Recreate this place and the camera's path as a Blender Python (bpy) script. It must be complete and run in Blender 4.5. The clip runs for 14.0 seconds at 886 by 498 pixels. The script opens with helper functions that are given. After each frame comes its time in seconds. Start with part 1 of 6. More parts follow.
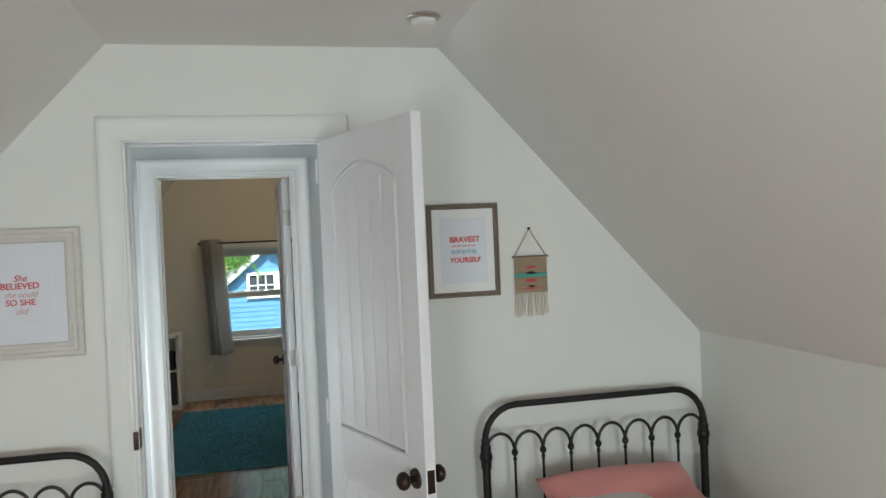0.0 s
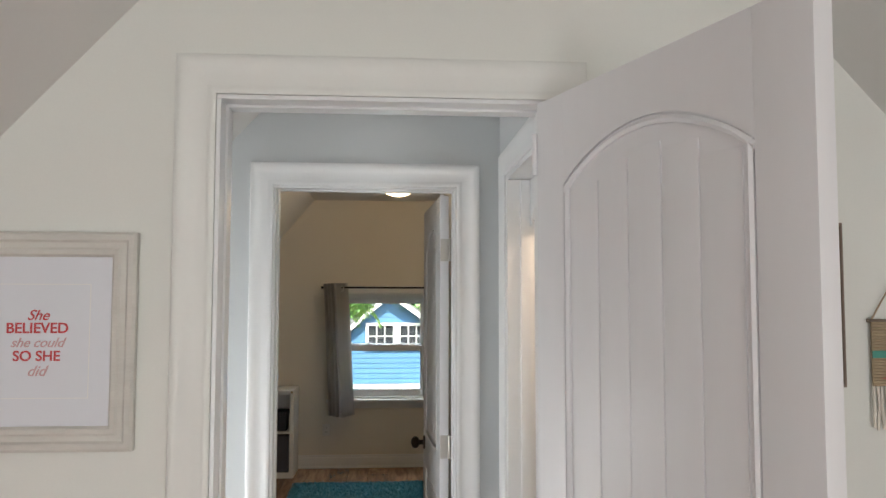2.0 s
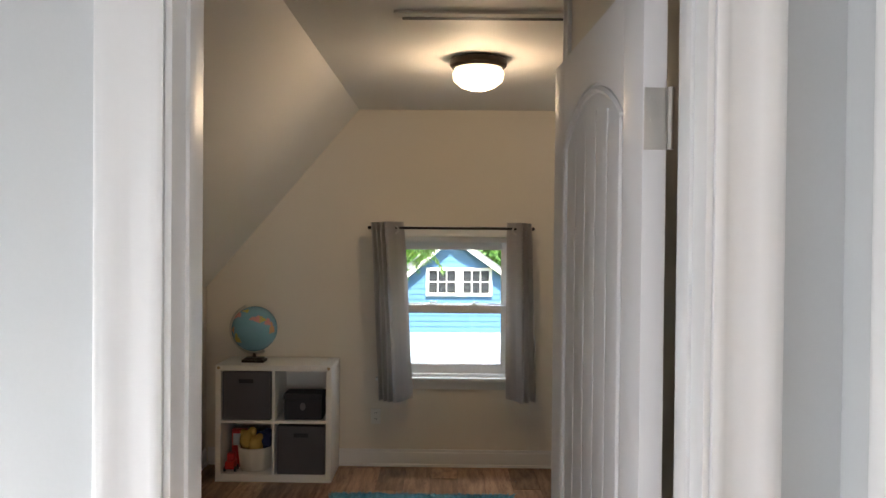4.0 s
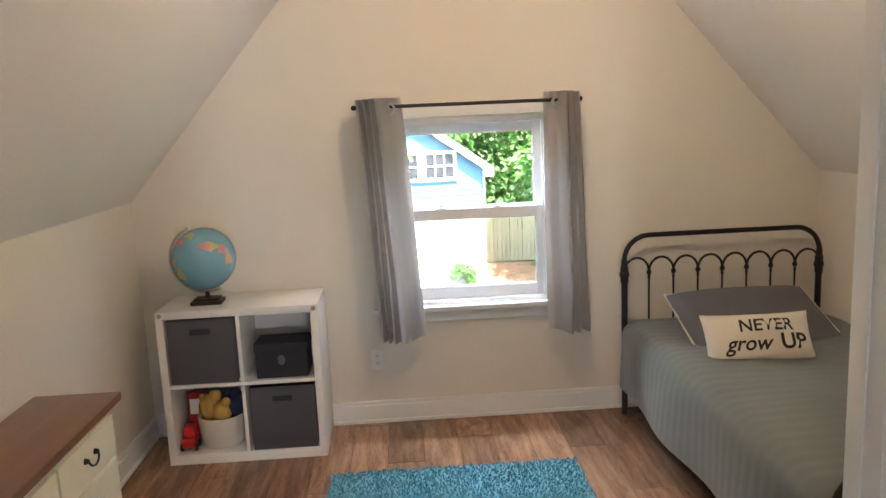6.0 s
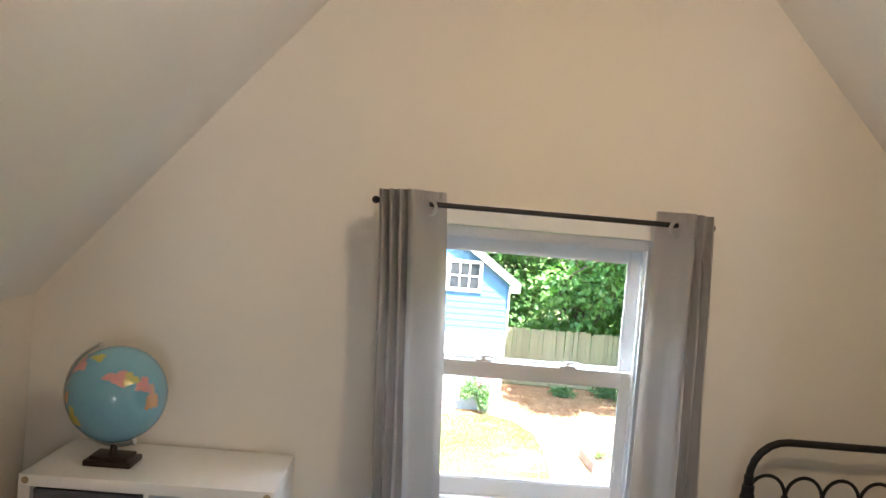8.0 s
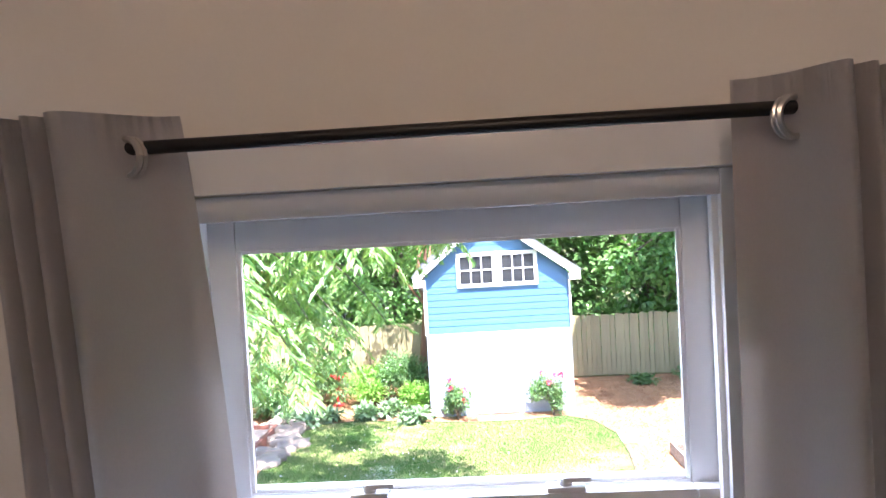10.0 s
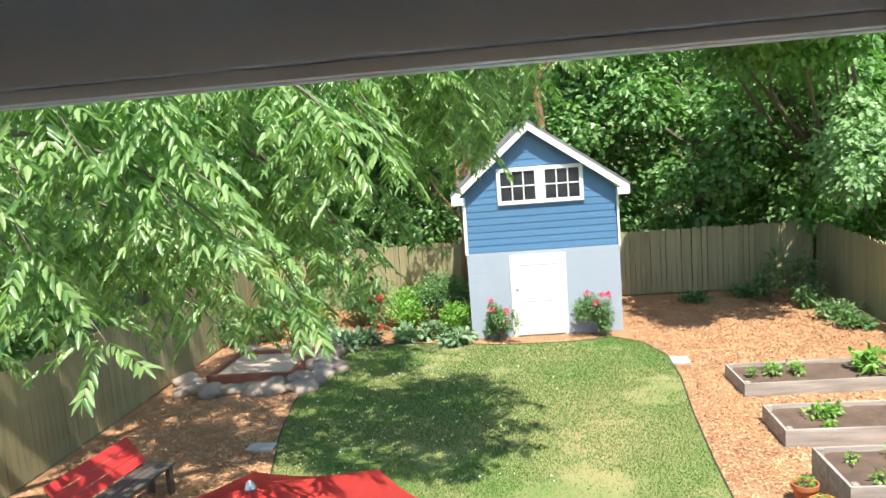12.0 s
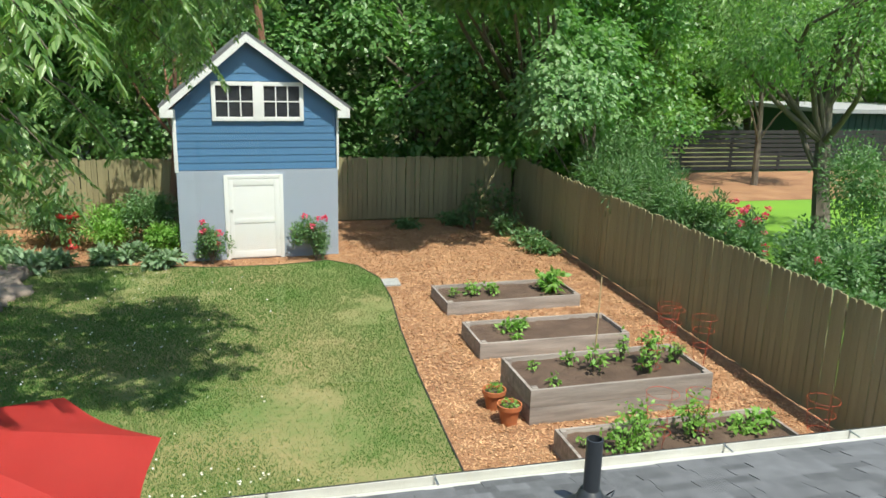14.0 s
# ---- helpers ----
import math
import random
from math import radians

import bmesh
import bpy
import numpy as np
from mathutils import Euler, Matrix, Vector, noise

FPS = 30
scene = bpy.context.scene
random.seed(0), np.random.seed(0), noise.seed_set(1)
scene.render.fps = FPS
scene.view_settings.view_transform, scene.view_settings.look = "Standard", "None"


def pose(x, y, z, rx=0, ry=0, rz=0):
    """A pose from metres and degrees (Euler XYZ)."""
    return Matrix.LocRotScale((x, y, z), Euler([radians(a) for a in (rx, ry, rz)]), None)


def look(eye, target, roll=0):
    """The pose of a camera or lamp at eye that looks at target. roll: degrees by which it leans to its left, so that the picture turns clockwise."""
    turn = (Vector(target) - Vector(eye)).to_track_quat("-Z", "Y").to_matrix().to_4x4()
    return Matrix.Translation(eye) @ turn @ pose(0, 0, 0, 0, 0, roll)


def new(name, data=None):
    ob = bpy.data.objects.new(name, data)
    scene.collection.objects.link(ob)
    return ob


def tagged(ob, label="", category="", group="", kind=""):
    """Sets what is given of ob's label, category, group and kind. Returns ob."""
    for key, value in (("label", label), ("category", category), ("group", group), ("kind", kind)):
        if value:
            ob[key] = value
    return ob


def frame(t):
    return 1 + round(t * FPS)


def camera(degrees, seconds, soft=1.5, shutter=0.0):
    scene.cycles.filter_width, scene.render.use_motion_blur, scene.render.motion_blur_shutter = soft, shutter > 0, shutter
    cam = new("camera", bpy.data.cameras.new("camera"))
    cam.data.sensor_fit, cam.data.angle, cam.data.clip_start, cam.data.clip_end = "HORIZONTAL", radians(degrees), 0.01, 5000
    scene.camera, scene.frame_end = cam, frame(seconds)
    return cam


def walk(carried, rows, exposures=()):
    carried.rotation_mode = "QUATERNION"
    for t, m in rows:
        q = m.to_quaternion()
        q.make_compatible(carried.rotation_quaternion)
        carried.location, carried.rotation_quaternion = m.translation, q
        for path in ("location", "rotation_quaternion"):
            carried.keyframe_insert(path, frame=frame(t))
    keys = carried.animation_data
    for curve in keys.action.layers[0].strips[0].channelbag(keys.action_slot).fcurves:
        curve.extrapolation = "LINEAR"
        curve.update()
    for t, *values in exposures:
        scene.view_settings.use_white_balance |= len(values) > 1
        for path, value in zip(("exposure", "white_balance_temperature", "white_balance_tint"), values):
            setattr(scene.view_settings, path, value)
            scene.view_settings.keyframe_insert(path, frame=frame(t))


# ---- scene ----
cam = camera(60.5, 14.0, soft=1.5)
PATH = [
    (0, (0.374, -2.934, 1.650), (0.808, -0.982, 1.621), -2.5),
    (0.5, (0.314, -2.780, 1.599), (0.577, -0.797, 1.563), -0.2),
    (1, (0.328, -2.520, 1.590), (0.445, -0.524, 1.618), 2.3),
    (1.5, (0.239, -2.154, 1.569), (0.106, -0.159, 1.608), -1.3),
    (2, (0.235, -1.661, 1.612), (0.372, 0.331, 1.738), 0.1),
    (2.5, (0.293, -1.201, 1.623), (0.252, 0.793, 1.764), -0.7),
    (3, (0.201, -0.706, 1.613), (0.213, 1.290, 1.729), -0.9),
    (3.5, (0.187, -0.208, 1.630), (0.229, 1.786, 1.785), 1.3),
    (3.7, (0.158, 0.006, 1.627), (0.134, 2.004, 1.709), 0.7),
    (4.6, (0.154, 0.680, 1.620), (0.164, 2.670, 1.500), -0.3),
    (5.4, (0.064, 1.270, 1.620), (0.124, 3.250, 1.340), -1.8),
    (6, (-0.191, 1.691, 1.623), (-0.088, 3.660, 1.288), -2.5),
    (6.5, (-0.230, 1.988, 1.623), (-0.090, 3.966, 1.358), -1.8),
    (7, (-0.267, 2.272, 1.655), (-0.412, 4.257, 1.463), 3.3),
    (7.5, (-0.352, 2.630, 1.637), (-0.441, 4.624, 1.504), 6),
    (7.7, (-0.320, 2.767, 1.634), (-0.301, 4.765, 1.538), 6),
    (9.8, (0.229, 4.393, 1.595), (0.172, 6.392, 1.586), -1.8),
    (10, (0.227, 4.547, 1.583), (0.111, 6.542, 1.510), -3.2),
    (10.5, (0.171, 4.873, 1.547), (0.111, 6.843, 1.208), -3.2),
    (11, (0.207, 5.138, 1.520), (0.122, 7.117, 1.243), -4.3),
    (11.5, (0.243, 5.370, 1.506), (-0.009, 7.345, 1.319), -3.3),
    (12, (0.288, 5.450, 1.518), (0.042, 7.415, 1.236), -4.5),
    (12.5, (0.241, 5.570, 1.394), (0.128, 7.446, 0.711), -2.1),
    (13, (0.192, 5.541, 1.379), (0.151, 7.394, 0.627), -0.5),
    (13.5, (0.207, 5.575, 1.387), (0.353, 7.494, 0.843), -0.7),
    (14, (0.313, 5.592, 1.386), (0.786, 7.472, 0.897), 1.4),
]
EXPOSURES = ((0, 2.0, 6150, 0), (.5, 2.05, 6400, 4), (1, 2.05, 6600, 7), (2.5, 1.95, 6650, 8), (3, 1.9, 6600, 8), (3.6, 2.07, 6700, 10), (5.8, 3.75, 6250, 14), (7.7, 3.5, 6200, 11),
             (9.8, 2.75, 6000, 28), (10.5, 2.05, 5800, 15), (11, 1.18, 6500, 11), (11.5, 1.08, 6600, 11), (12, 1.05, 6600, 11), (12.5, .52, 6700, 10), (13, .33, 6650, 10), (14, .34, 6600, 6))
walk(cam, [(t, look(eye, target, roll)) for t, eye, target, roll in PATH], EXPOSURES)

# ---- world, sun, lamps ----
world = bpy.data.worlds.new("sky")
scene.world = world
world.use_nodes = True
wn = world.node_tree.nodes
sky = wn.new("ShaderNodeTexSky")
sky.sky_type = "NISHITA"
sky.sun_disc = False
sky.sun_elevation, sky.sun_rotation = radians(62.5), radians(163)
world.node_tree.links.new(sky.outputs[0], wn["Background"].inputs[0])
wn["Background"].inputs[1].default_value = 0.15

sun = new("sun", bpy.data.lights.new("sun", "SUN"))
sun.data.energy, sun.data.angle, sun.data.color = 5.0, radians(0.6), (1, .95, .86)
sun.matrix_world = look((4.65, -15.4, 31), (0, 0, 0))


def lamp(name, kind, m, watts, colour, size=(.1, .1)):
    ob = new(name, bpy.data.lights.new(name, kind))
    ob.data.energy, ob.data.color = watts, colour
    if kind == "AREA":
        ob.data.shape, ob.data.size, ob.data.size_y = "RECTANGLE", size[0], size[1]
    else:
        ob.data.shadow_soft_size = size[0]
    ob.matrix_world = m
    return ob


lamp("back_window_daylight", "AREA", look((1.38, -4.66, 1.0), (1.2, 0, 1.3)), 9.5, (.97, .98, 1), (.8, .9))
lamp("back_window_daylight", "AREA", look((-.82, -4.66, .9), (-.5, 0, 1.3)), 6.3, (.97, .98, 1), (.5, .8))
lamp("bedroom_lamp_bulb", "POINT", pose(.29, 4.15, 2.36), 2.2, (1, .73, .47), (.07, .07))
lamp("bathroom_lamp_bulb", "POINT", pose(1.15, .85, 2.2), 3.2, (1, .74, .55), (.06, .06))
# Added fill lamp brightens the landing from the left; no window known there.
lamp("landing_fill_light", "AREA", look((-1.32, .68, .95), (.3, .75, 1.3)), 6, (.95, .97, 1), (.9, .8))
lamp("far_window_daylight", "AREA", look((.175, 6.0, 1.86), (.175, 5.0, .75)), 7.5, (.92, .97, 1), (.8, .4))

# ---- materials ----
def nodes(name):
    m = bpy.data.materials.new(name)
    m.use_nodes = True
    return m, m.node_tree.nodes, m.node_tree.links, m.node_tree.nodes["Principled BSDF"]


def paint(name, a, b=None, rough=.5, metal=0.0, big=1.5, fine=60.0, bump=.15, dist=.002, stretch=(1, 1, 1), rand=0.0, coat=0.0, island=False, spec=.5, sheen=0.0):
    """Two colours mixed by a coarse and a fine noise, with relief; rand varies the value piece by piece."""
    m, n, l, p = nodes(name)
    b = b or tuple(c * .86 for c in a)
    tc, mp = n.new("ShaderNodeTexCoord"), n.new("ShaderNodeMapping")
    mp.inputs["Scale"].default_value = stretch
    l.new(tc.outputs["Object"], mp.inputs["Vector"])
    n1, n2 = n.new("ShaderNodeTexNoise"), n.new("ShaderNodeTexNoise")
    n1.inputs["Scale"].default_value, n2.inputs["Scale"].default_value = big, fine
    n1.inputs["Detail"].default_value, n2.inputs["Detail"].default_value = 5, 4
    l.new(mp.outputs[0], n1.inputs["Vector"]); l.new(mp.outputs[0], n2.inputs["Vector"])
    add = n.new("ShaderNodeMath"); add.operation = "MULTIPLY_ADD"
    l.new(n2.outputs[0], add.inputs[0]); add.inputs[1].default_value = .45
    l.new(n1.outputs[0], add.inputs[2])
    ramp = n.new("ShaderNodeMapRange")
    ramp.inputs["From Min"].default_value, ramp.inputs["From Max"].default_value = .45, 1.0
    l.new(add.outputs[0], ramp.inputs["Value"])
    mix = n.new("ShaderNodeMix"); mix.data_type = "RGBA"
    l.new(ramp.outputs[0], mix.inputs[0])
    mix.inputs[6].default_value, mix.inputs[7].default_value = (*b, 1), (*a, 1)
    out = mix.outputs[2]
    if rand:
        oi = n.new("ShaderNodeNewGeometry" if island else "ShaderNodeObjectInfo")
        mr = n.new("ShaderNodeMapRange")
        mr.inputs["To Min"].default_value, mr.inputs["To Max"].default_value = 1 - rand, 1 + rand
        l.new(oi.outputs["Random Per Island" if island else "Random"], mr.inputs["Value"])
        hs = n.new("ShaderNodeHueSaturation")
        l.new(mr.outputs[0], hs.inputs["Value"]); l.new(out, hs.inputs["Color"])
        out = hs.outputs[0]
    l.new(out, p.inputs["Base Color"])
    p.inputs["Roughness"].default_value, p.inputs["Metallic"].default_value = rough, metal
    p.inputs["Specular IOR Level"].default_value = spec
    p.inputs["Coat Weight"].default_value = coat
    p.inputs["Sheen Weight"].default_value = sheen
    if bump:
        bp = n.new("ShaderNodeBump")
        bp.inputs["Strength"].default_value, bp.inputs["Distance"].default_value = bump, dist
        l.new(add.outputs[0], bp.inputs["Height"]); l.new(bp.outputs[0], p.inputs["Normal"])
    return m


def leafy(name, a, b, glow=.35, rough=.45):
    """Foliage: reflects and lets light through, varied leaf by leaf."""
    m, n, l, p = nodes(name)
    g = n.new("ShaderNodeNewGeometry")
    mix = n.new("ShaderNodeMix"); mix.data_type = "RGBA"
    l.new(g.outputs["Random Per Island"], mix.inputs[0])
    mix.inputs[6].default_value, mix.inputs[7].default_value = (*a, 1), (*b, 1)
    l.new(mix.outputs[2], p.inputs["Base Color"])
    p.inputs["Roughness"].default_value = rough
    p.inputs["Specular IOR Level"].default_value = .5
    t, add = n.new("ShaderNodeBsdfTranslucent"), n.new("ShaderNodeMixShader")
    br = n.new("ShaderNodeMix"); br.data_type = "RGBA"; br.blend_type = "MULTIPLY"; br.inputs[0].default_value = 1
    l.new(mix.outputs[2], br.inputs[6]); br.inputs[7].default_value = (1.3, 1.65, .7, 1)
    l.new(br.outputs[2], t.inputs[0])
    add.inputs[0].default_value = glow
    l.new(p.outputs[0], add.inputs[1]); l.new(t.outputs[0], add.inputs[2])
    l.new(add.outputs[0], n["Material Output"].inputs[0])
    return m


def glassy(name):
    m, n, l, p = nodes(name)
    g, t, mx = n.new("ShaderNodeBsdfGlossy"), n.new("ShaderNodeBsdfTransparent"), n.new("ShaderNodeMixShader")
    g.inputs["Roughness"].default_value = .02
    mx.inputs[0].default_value = .03
    t.inputs[0].default_value = (.96, .98, .97, 1)
    l.new(t.outputs[0], mx.inputs[1]); l.new(g.outputs[0], mx.inputs[2]); l.new(mx.outputs[0], n["Material Output"].inputs[0])
    return m


M_WALL1 = paint("wall_paint_white", (.78, .79, .75), (.74, .75, .71), .6, bump=.12, big=.8, fine=180, dist=.001)
M_HALL = paint("wall_paint_grey", (.60, .625, .64), (.57, .595, .61), .55, bump=.12, big=.8, fine=180, dist=.001)
M_WALL2 = paint("wall_paint_cream", (.77, .73, .66), (.73, .69, .62), .55, bump=.12, big=.8, fine=180, dist=.001)
M_CEIL = paint("ceiling_paint", (.80, .79, .77), (.77, .76, .74), .65, bump=.15, big=.6, fine=120, dist=.0015)
M_TRIM = paint("trim_gloss", (.82, .83, .84), (.79, .80, .81), .30, bump=.05, big=2, fine=90, dist=.001, spec=.6)
M_TRIMW = paint("trim_wall_white", (.79, .80, .77), (.76, .77, .74), .42, bump=.05, big=2, fine=90, dist=.001)
M_DOOR = paint("door_gloss", (.78, .78, .80), (.75, .75, .77), .40, bump=.08, big=2, fine=40, dist=.001, stretch=(1, 1, .15), spec=.6)
M_BLACK = paint("black_iron", (.007, .0065, .0065), (.012, .011, .011), .42, bump=.1, spec=.35)
M_BRONZE = paint("oiled_bronze", (.025, .018, .014), (.05, .03, .02), .35, metal=.7)
M_STEEL = paint("satin_steel", (.62, .60, .57), (.55, .53, .5), .3, metal=1.0)
M_VINYL = paint("window_vinyl", (.80, .82, .84), (.77, .79, .81), .35, bump=.04)
M_GLASS = glassy("pane_glass")
M_CURTAIN = paint("curtain_cloth", (.58, .55, .535), (.51, .485, .47), .85, big=3, fine=400, bump=.3, dist=.001, stretch=(1, 1, .5), sheen=.2)
def let_through(m, share):
    """Thin cloth: part of the light passes."""
    n, l = m.node_tree.nodes, m.node_tree.links
    p = n["Principled BSDF"]
    t, mx = n.new("ShaderNodeBsdfTranslucent"), n.new("ShaderNodeMixShader")
    l.new(p.inputs["Base Color"].links[0].from_socket, t.inputs[0])
    mx.inputs[0].default_value = share
    l.new(p.outputs[0], mx.inputs[1]); l.new(t.outputs[0], mx.inputs[2]); l.new(mx.outputs[0], n["Material Output"].inputs[0])


let_through(M_CURTAIN, .20)
M_WOOD = paint("floor_plank", (.46, .275, .165), (.12, .062, .038), .27, big=2.6, fine=22, bump=.2, dist=.001, stretch=(9, .8, 1), rand=.36)
M_TOP = paint("stained_wood", (.215, .090, .040), (.14, .054, .023), .36, big=3, fine=25, bump=.15, dist=.001, stretch=(8, .8, 1), coat=.3)
M_CREAM = paint("cream_paint", (.80, .77, .62), (.72, .68, .52), .4, big=4, fine=60)
M_WHITE = paint("white_laminate", (.82, .81, .79), (.78, .77, .75), .35, bump=.03)
M_BIN = paint("grey_felt", (.085, .085, .10), (.065, .065, .08), .9, fine=500, bump=.4, dist=.001, sheen=.2)
# Dark cloth and toy wheels; also fills slots and windows in place of shade.
M_DARK = paint("dark_fabric_and_gaps", (.012, .013, .02), (.02, .02, .03), .7, fine=300, bump=.3, dist=.001)
M_SKULL = paint("faded_print", (.12, .12, .14), (.1, .1, .12), .8)
M_QUILT = paint("grey_quilt", (.150, .163, .160), (.122, .134, .132), .85, big=3, fine=250, bump=.4, dist=.002, sheen=.2)
M_GPIL = paint("charcoal_cotton", (.13, .125, .135), (.105, .1, .11), .85, fine=300, bump=.4, dist=.001)
M_CANVAS = paint("cream_canvas", (.76, .71, .63), (.70, .65, .57), .85, fine=350, bump=.4, dist=.001)
M_BLUSH = paint("blush_canvas", (.74, .60, .54), (.66, .51, .46), .85, big=6, fine=300, bump=.3, dist=.001)
M_PINK = paint("pink_cotton", (.74, .30, .27), (.66, .25, .23), .85, fine=300, bump=.4, dist=.001, sheen=.2)
M_SHEET = paint("pale_sheet", (.72, .66, .62), (.62, .58, .55), .85, fine=200, bump=.3)
M_MINT = paint("mint_cotton", (.42, .58, .48), (.36, .52, .42), .85, fine=200, bump=.3)
M_INK = paint("black_ink", (.015, .015, .015), (.02, .02, .02), .7)
M_RED = paint("red_ink", (.62, .045, .06), (.55, .1, .1), .7)
M_REDFADE = paint("faded_red_ink", (.58, .32, .34), (.62, .42, .42), .7)
M_BLUEINK = paint("pale_blue_ink", (.36, .52, .62), (.42, .56, .64), .7)
M_PAPER = paint("mat_paper", (.72, .74, .79), (.70, .72, .77), .5, bump=.02)
M_PAPER2 = paint("warm_paper", (.80, .80, .78), (.78, .78, .76), .5, bump=.02)
M_FRAMEW = paint("whitewashed_wood", (.66, .645, .60), (.57, .555, .51), .5, big=6, fine=70, stretch=(1, 1, 4))
M_FRAMEB = paint("weathered_wood", (.22, .165, .125), (.15, .11, .085), .6, big=6, fine=70, stretch=(4, 1, 1))
M_ROPE = paint("jute", (.42, .33, .22), (.34, .26, .17), .9, fine=300, bump=.5)
M_TEAL = paint("teal_yarn", (.10, .36, .29), (.08, .3, .25), .9)
M_RUG = paint("teal_shag", (.14, .43, .55), (.09, .32, .42), .9, big=5, fine=80, bump=.3, rand=.25, island=True, sheen=.3)
M_TILE = paint("bath_tile", (.60, .56, .53), (.55, .51, .48), .2, big=2, fine=20, bump=.03, rand=.04)
M_GROUT = paint("grout", (.50, .465, .44), (.44, .41, .385), .8)
M_MOSAIC = paint("mosaic", (.16, .12, .10), (.30, .27, .25), .2, rand=.6)
M_BULB = bpy.data.materials.new("lit_dome")
M_BULB.use_nodes = True
M_BULB.node_tree.nodes["Principled BSDF"].inputs["Base Color"].default_value = (.9, .85, .75, 1)
M_BULB.node_tree.nodes["Principled BSDF"].inputs["Emission Color"].default_value = (1, .80, .50, 1)
M_BULB.node_tree.nodes["Principled BSDF"].inputs["Emission Strength"].default_value = .75
M_OCEAN = paint("globe_sea", (.20, .42, .52), (.16, .36, .47), .22, bump=.02, coat=.4)
M_LANDY = paint("globe_land_yellow", (.60, .48, .12), (.35, .42, .15), .25, coat=.4)
M_LANDR = paint("globe_land_red", (.60, .27, .13), (.6, .40, .2), .25, coat=.4)
M_LANDP = paint("globe_land_pink", (.60, .24, .26), (.6, .34, .3), .25, coat=.4)
M_TOYR = paint("red_plastic", (.55, .03, .03), (.45, .02, .02), .35)
M_TOYY = paint("yellow_plush", (.65, .42, .10), (.55, .33, .07), .8)
M_TOYB = paint("dark_blue_plush", (.02, .03, .09), (.03, .04, .12), .8)
# outdoors
M_SOILG = paint("open_ground", (.10, .16, .04), (.17, .13, .07), .95, big=.25, fine=6, bump=.4, dist=.03)
M_LAWN = paint("lawn_turf", (.10, .18, .04), (.35, .275, .135), .95, big=.55, fine=9, bump=.5, dist=.02)
M_LAWNB = paint("neighbour_lawn", (.20, .38, .03), (.15, .30, .03), .95, big=.5, fine=9, bump=.5, dist=.02)
M_MULCH = paint("wood_mulch", (.44, .235, .12), (.25, .115, .06), .9, big=1.2, fine=26, bump=.8, dist=.03)
M_CHIP = paint("wood_chip", (.70, .44, .25), (.38, .19, .09), .85, big=3, fine=40, bump=.2, rand=.42, island=True)
M_SOIL = paint("bed_soil", (.15, .095, .068), (.075, .046, .033), .95, big=3, fine=25, bump=1, dist=.03)
M_BOARD = paint("grey_lumber", (.46, .40, .36), (.21, .175, .155), .8, big=2, fine=30, bump=.4, dist=.004, stretch=(.6, 6, 6), rand=.12)
M_FENCE = paint("fence_board", (.41, .36, .20), (.22, .19, .10), .85, big=1.5, fine=22, bump=.4, dist=.004, stretch=(6, 6, .5), rand=.13)
M_SIDING = paint("blue_siding", (.082, .20, .36), (.07, .175, .325), .5, big=2, fine=40, bump=.15, stretch=(.4, 1, 3), rand=.06)
M_BLOCK = paint("painted_block", (.37, .42, .50), (.33, .375, .45), .7, big=3, fine=50, bump=.5, dist=.004, rand=.02)
M_OWHITE = paint("outdoor_white", (.82, .82, .81), (.76, .76, .74), .45, big=3, fine=40)
M_ROOF = paint("asphalt_shingle", (.185, .187, .20), (.115, .117, .127), .9, big=4, fine=160, bump=.6, dist=.003, rand=.30)
M_ROOFJ = paint("asphalt_shingle_rest", (.185, .187, .20), (.115, .117, .127), .9, big=4, fine=160, bump=.6, dist=.003, rand=.30, island=True)
M_UNDER = paint("roof_underlay", (.035, .036, .04), (.03, .03, .033), .9)
M_GUTTER = paint("gutter_metal", (.72, .71, .66), (.55, .53, .47), .4, big=3, fine=30)
M_PIPE = paint("vent_pipe", (.028, .034, .042), (.04, .045, .055), .4)
M_CANOPY = paint("red_canopy", (.74, .075, .065), (.62, .050, .046), .75, big=1.2, fine=300, bump=.2, dist=.001)
M_SLATR = paint("red_slat", (.68, .04, .04), (.58, .035, .035), .5)
M_BENCH = paint("dark_bench_wood", (.10, .085, .075), (.065, .055, .05), .7, stretch=(1, 6, 1))
M_ROCK = paint("garden_rock", (.40, .32, .265), (.23, .175, .14), .85, big=4, fine=30, bump=.8, dist=.02, rand=.2)
M_SLAB = paint("paving_slab", (.42, .42, .42), (.34, .34, .33), .85, big=4, fine=60, bump=.4)
M_SAND = paint("sand", (.50, .39, .32), (.40, .30, .24), .95, big=3, fine=60, bump=.6, dist=.02)
M_EDGE = paint("sandbox_timber", (.26, .10, .065), (.18, .07, .05), .8, stretch=(1, 1, 1))
M_TERRA = paint("terracotta", (.52, .17, .065), (.42, .13, .05), .75, big=6, fine=60, bump=.2)
M_REDBARK = paint("reddish_bark", (.34, .17, .10), (.20, .09, .055), .9, big=5, fine=30, bump=1, dist=.03, stretch=(3, 3, .6))
M_BARK = paint("bark", (.20, .165, .13), (.10, .08, .06), .9, big=5, fine=30, bump=1, dist=.03, stretch=(3, 3, .6))
M_HOOP = paint("red_wire", (.55, .08, .03), (.5, .06, .03), .5)
M_CANE = paint("bamboo_cane", (.55, .42, .24), (.45, .33, .18), .6)
M_GREENB = paint("green_cladding", (.012, .06, .03), (.01, .045, .024), .6, stretch=(6, 6, .4))
M_SLATK = paint("dark_slat", (.02, .02, .022), (.03, .03, .03), .6)
M_EDGING = paint("lawn_edging", (.03, .028, .026), (.05, .045, .04), .7)
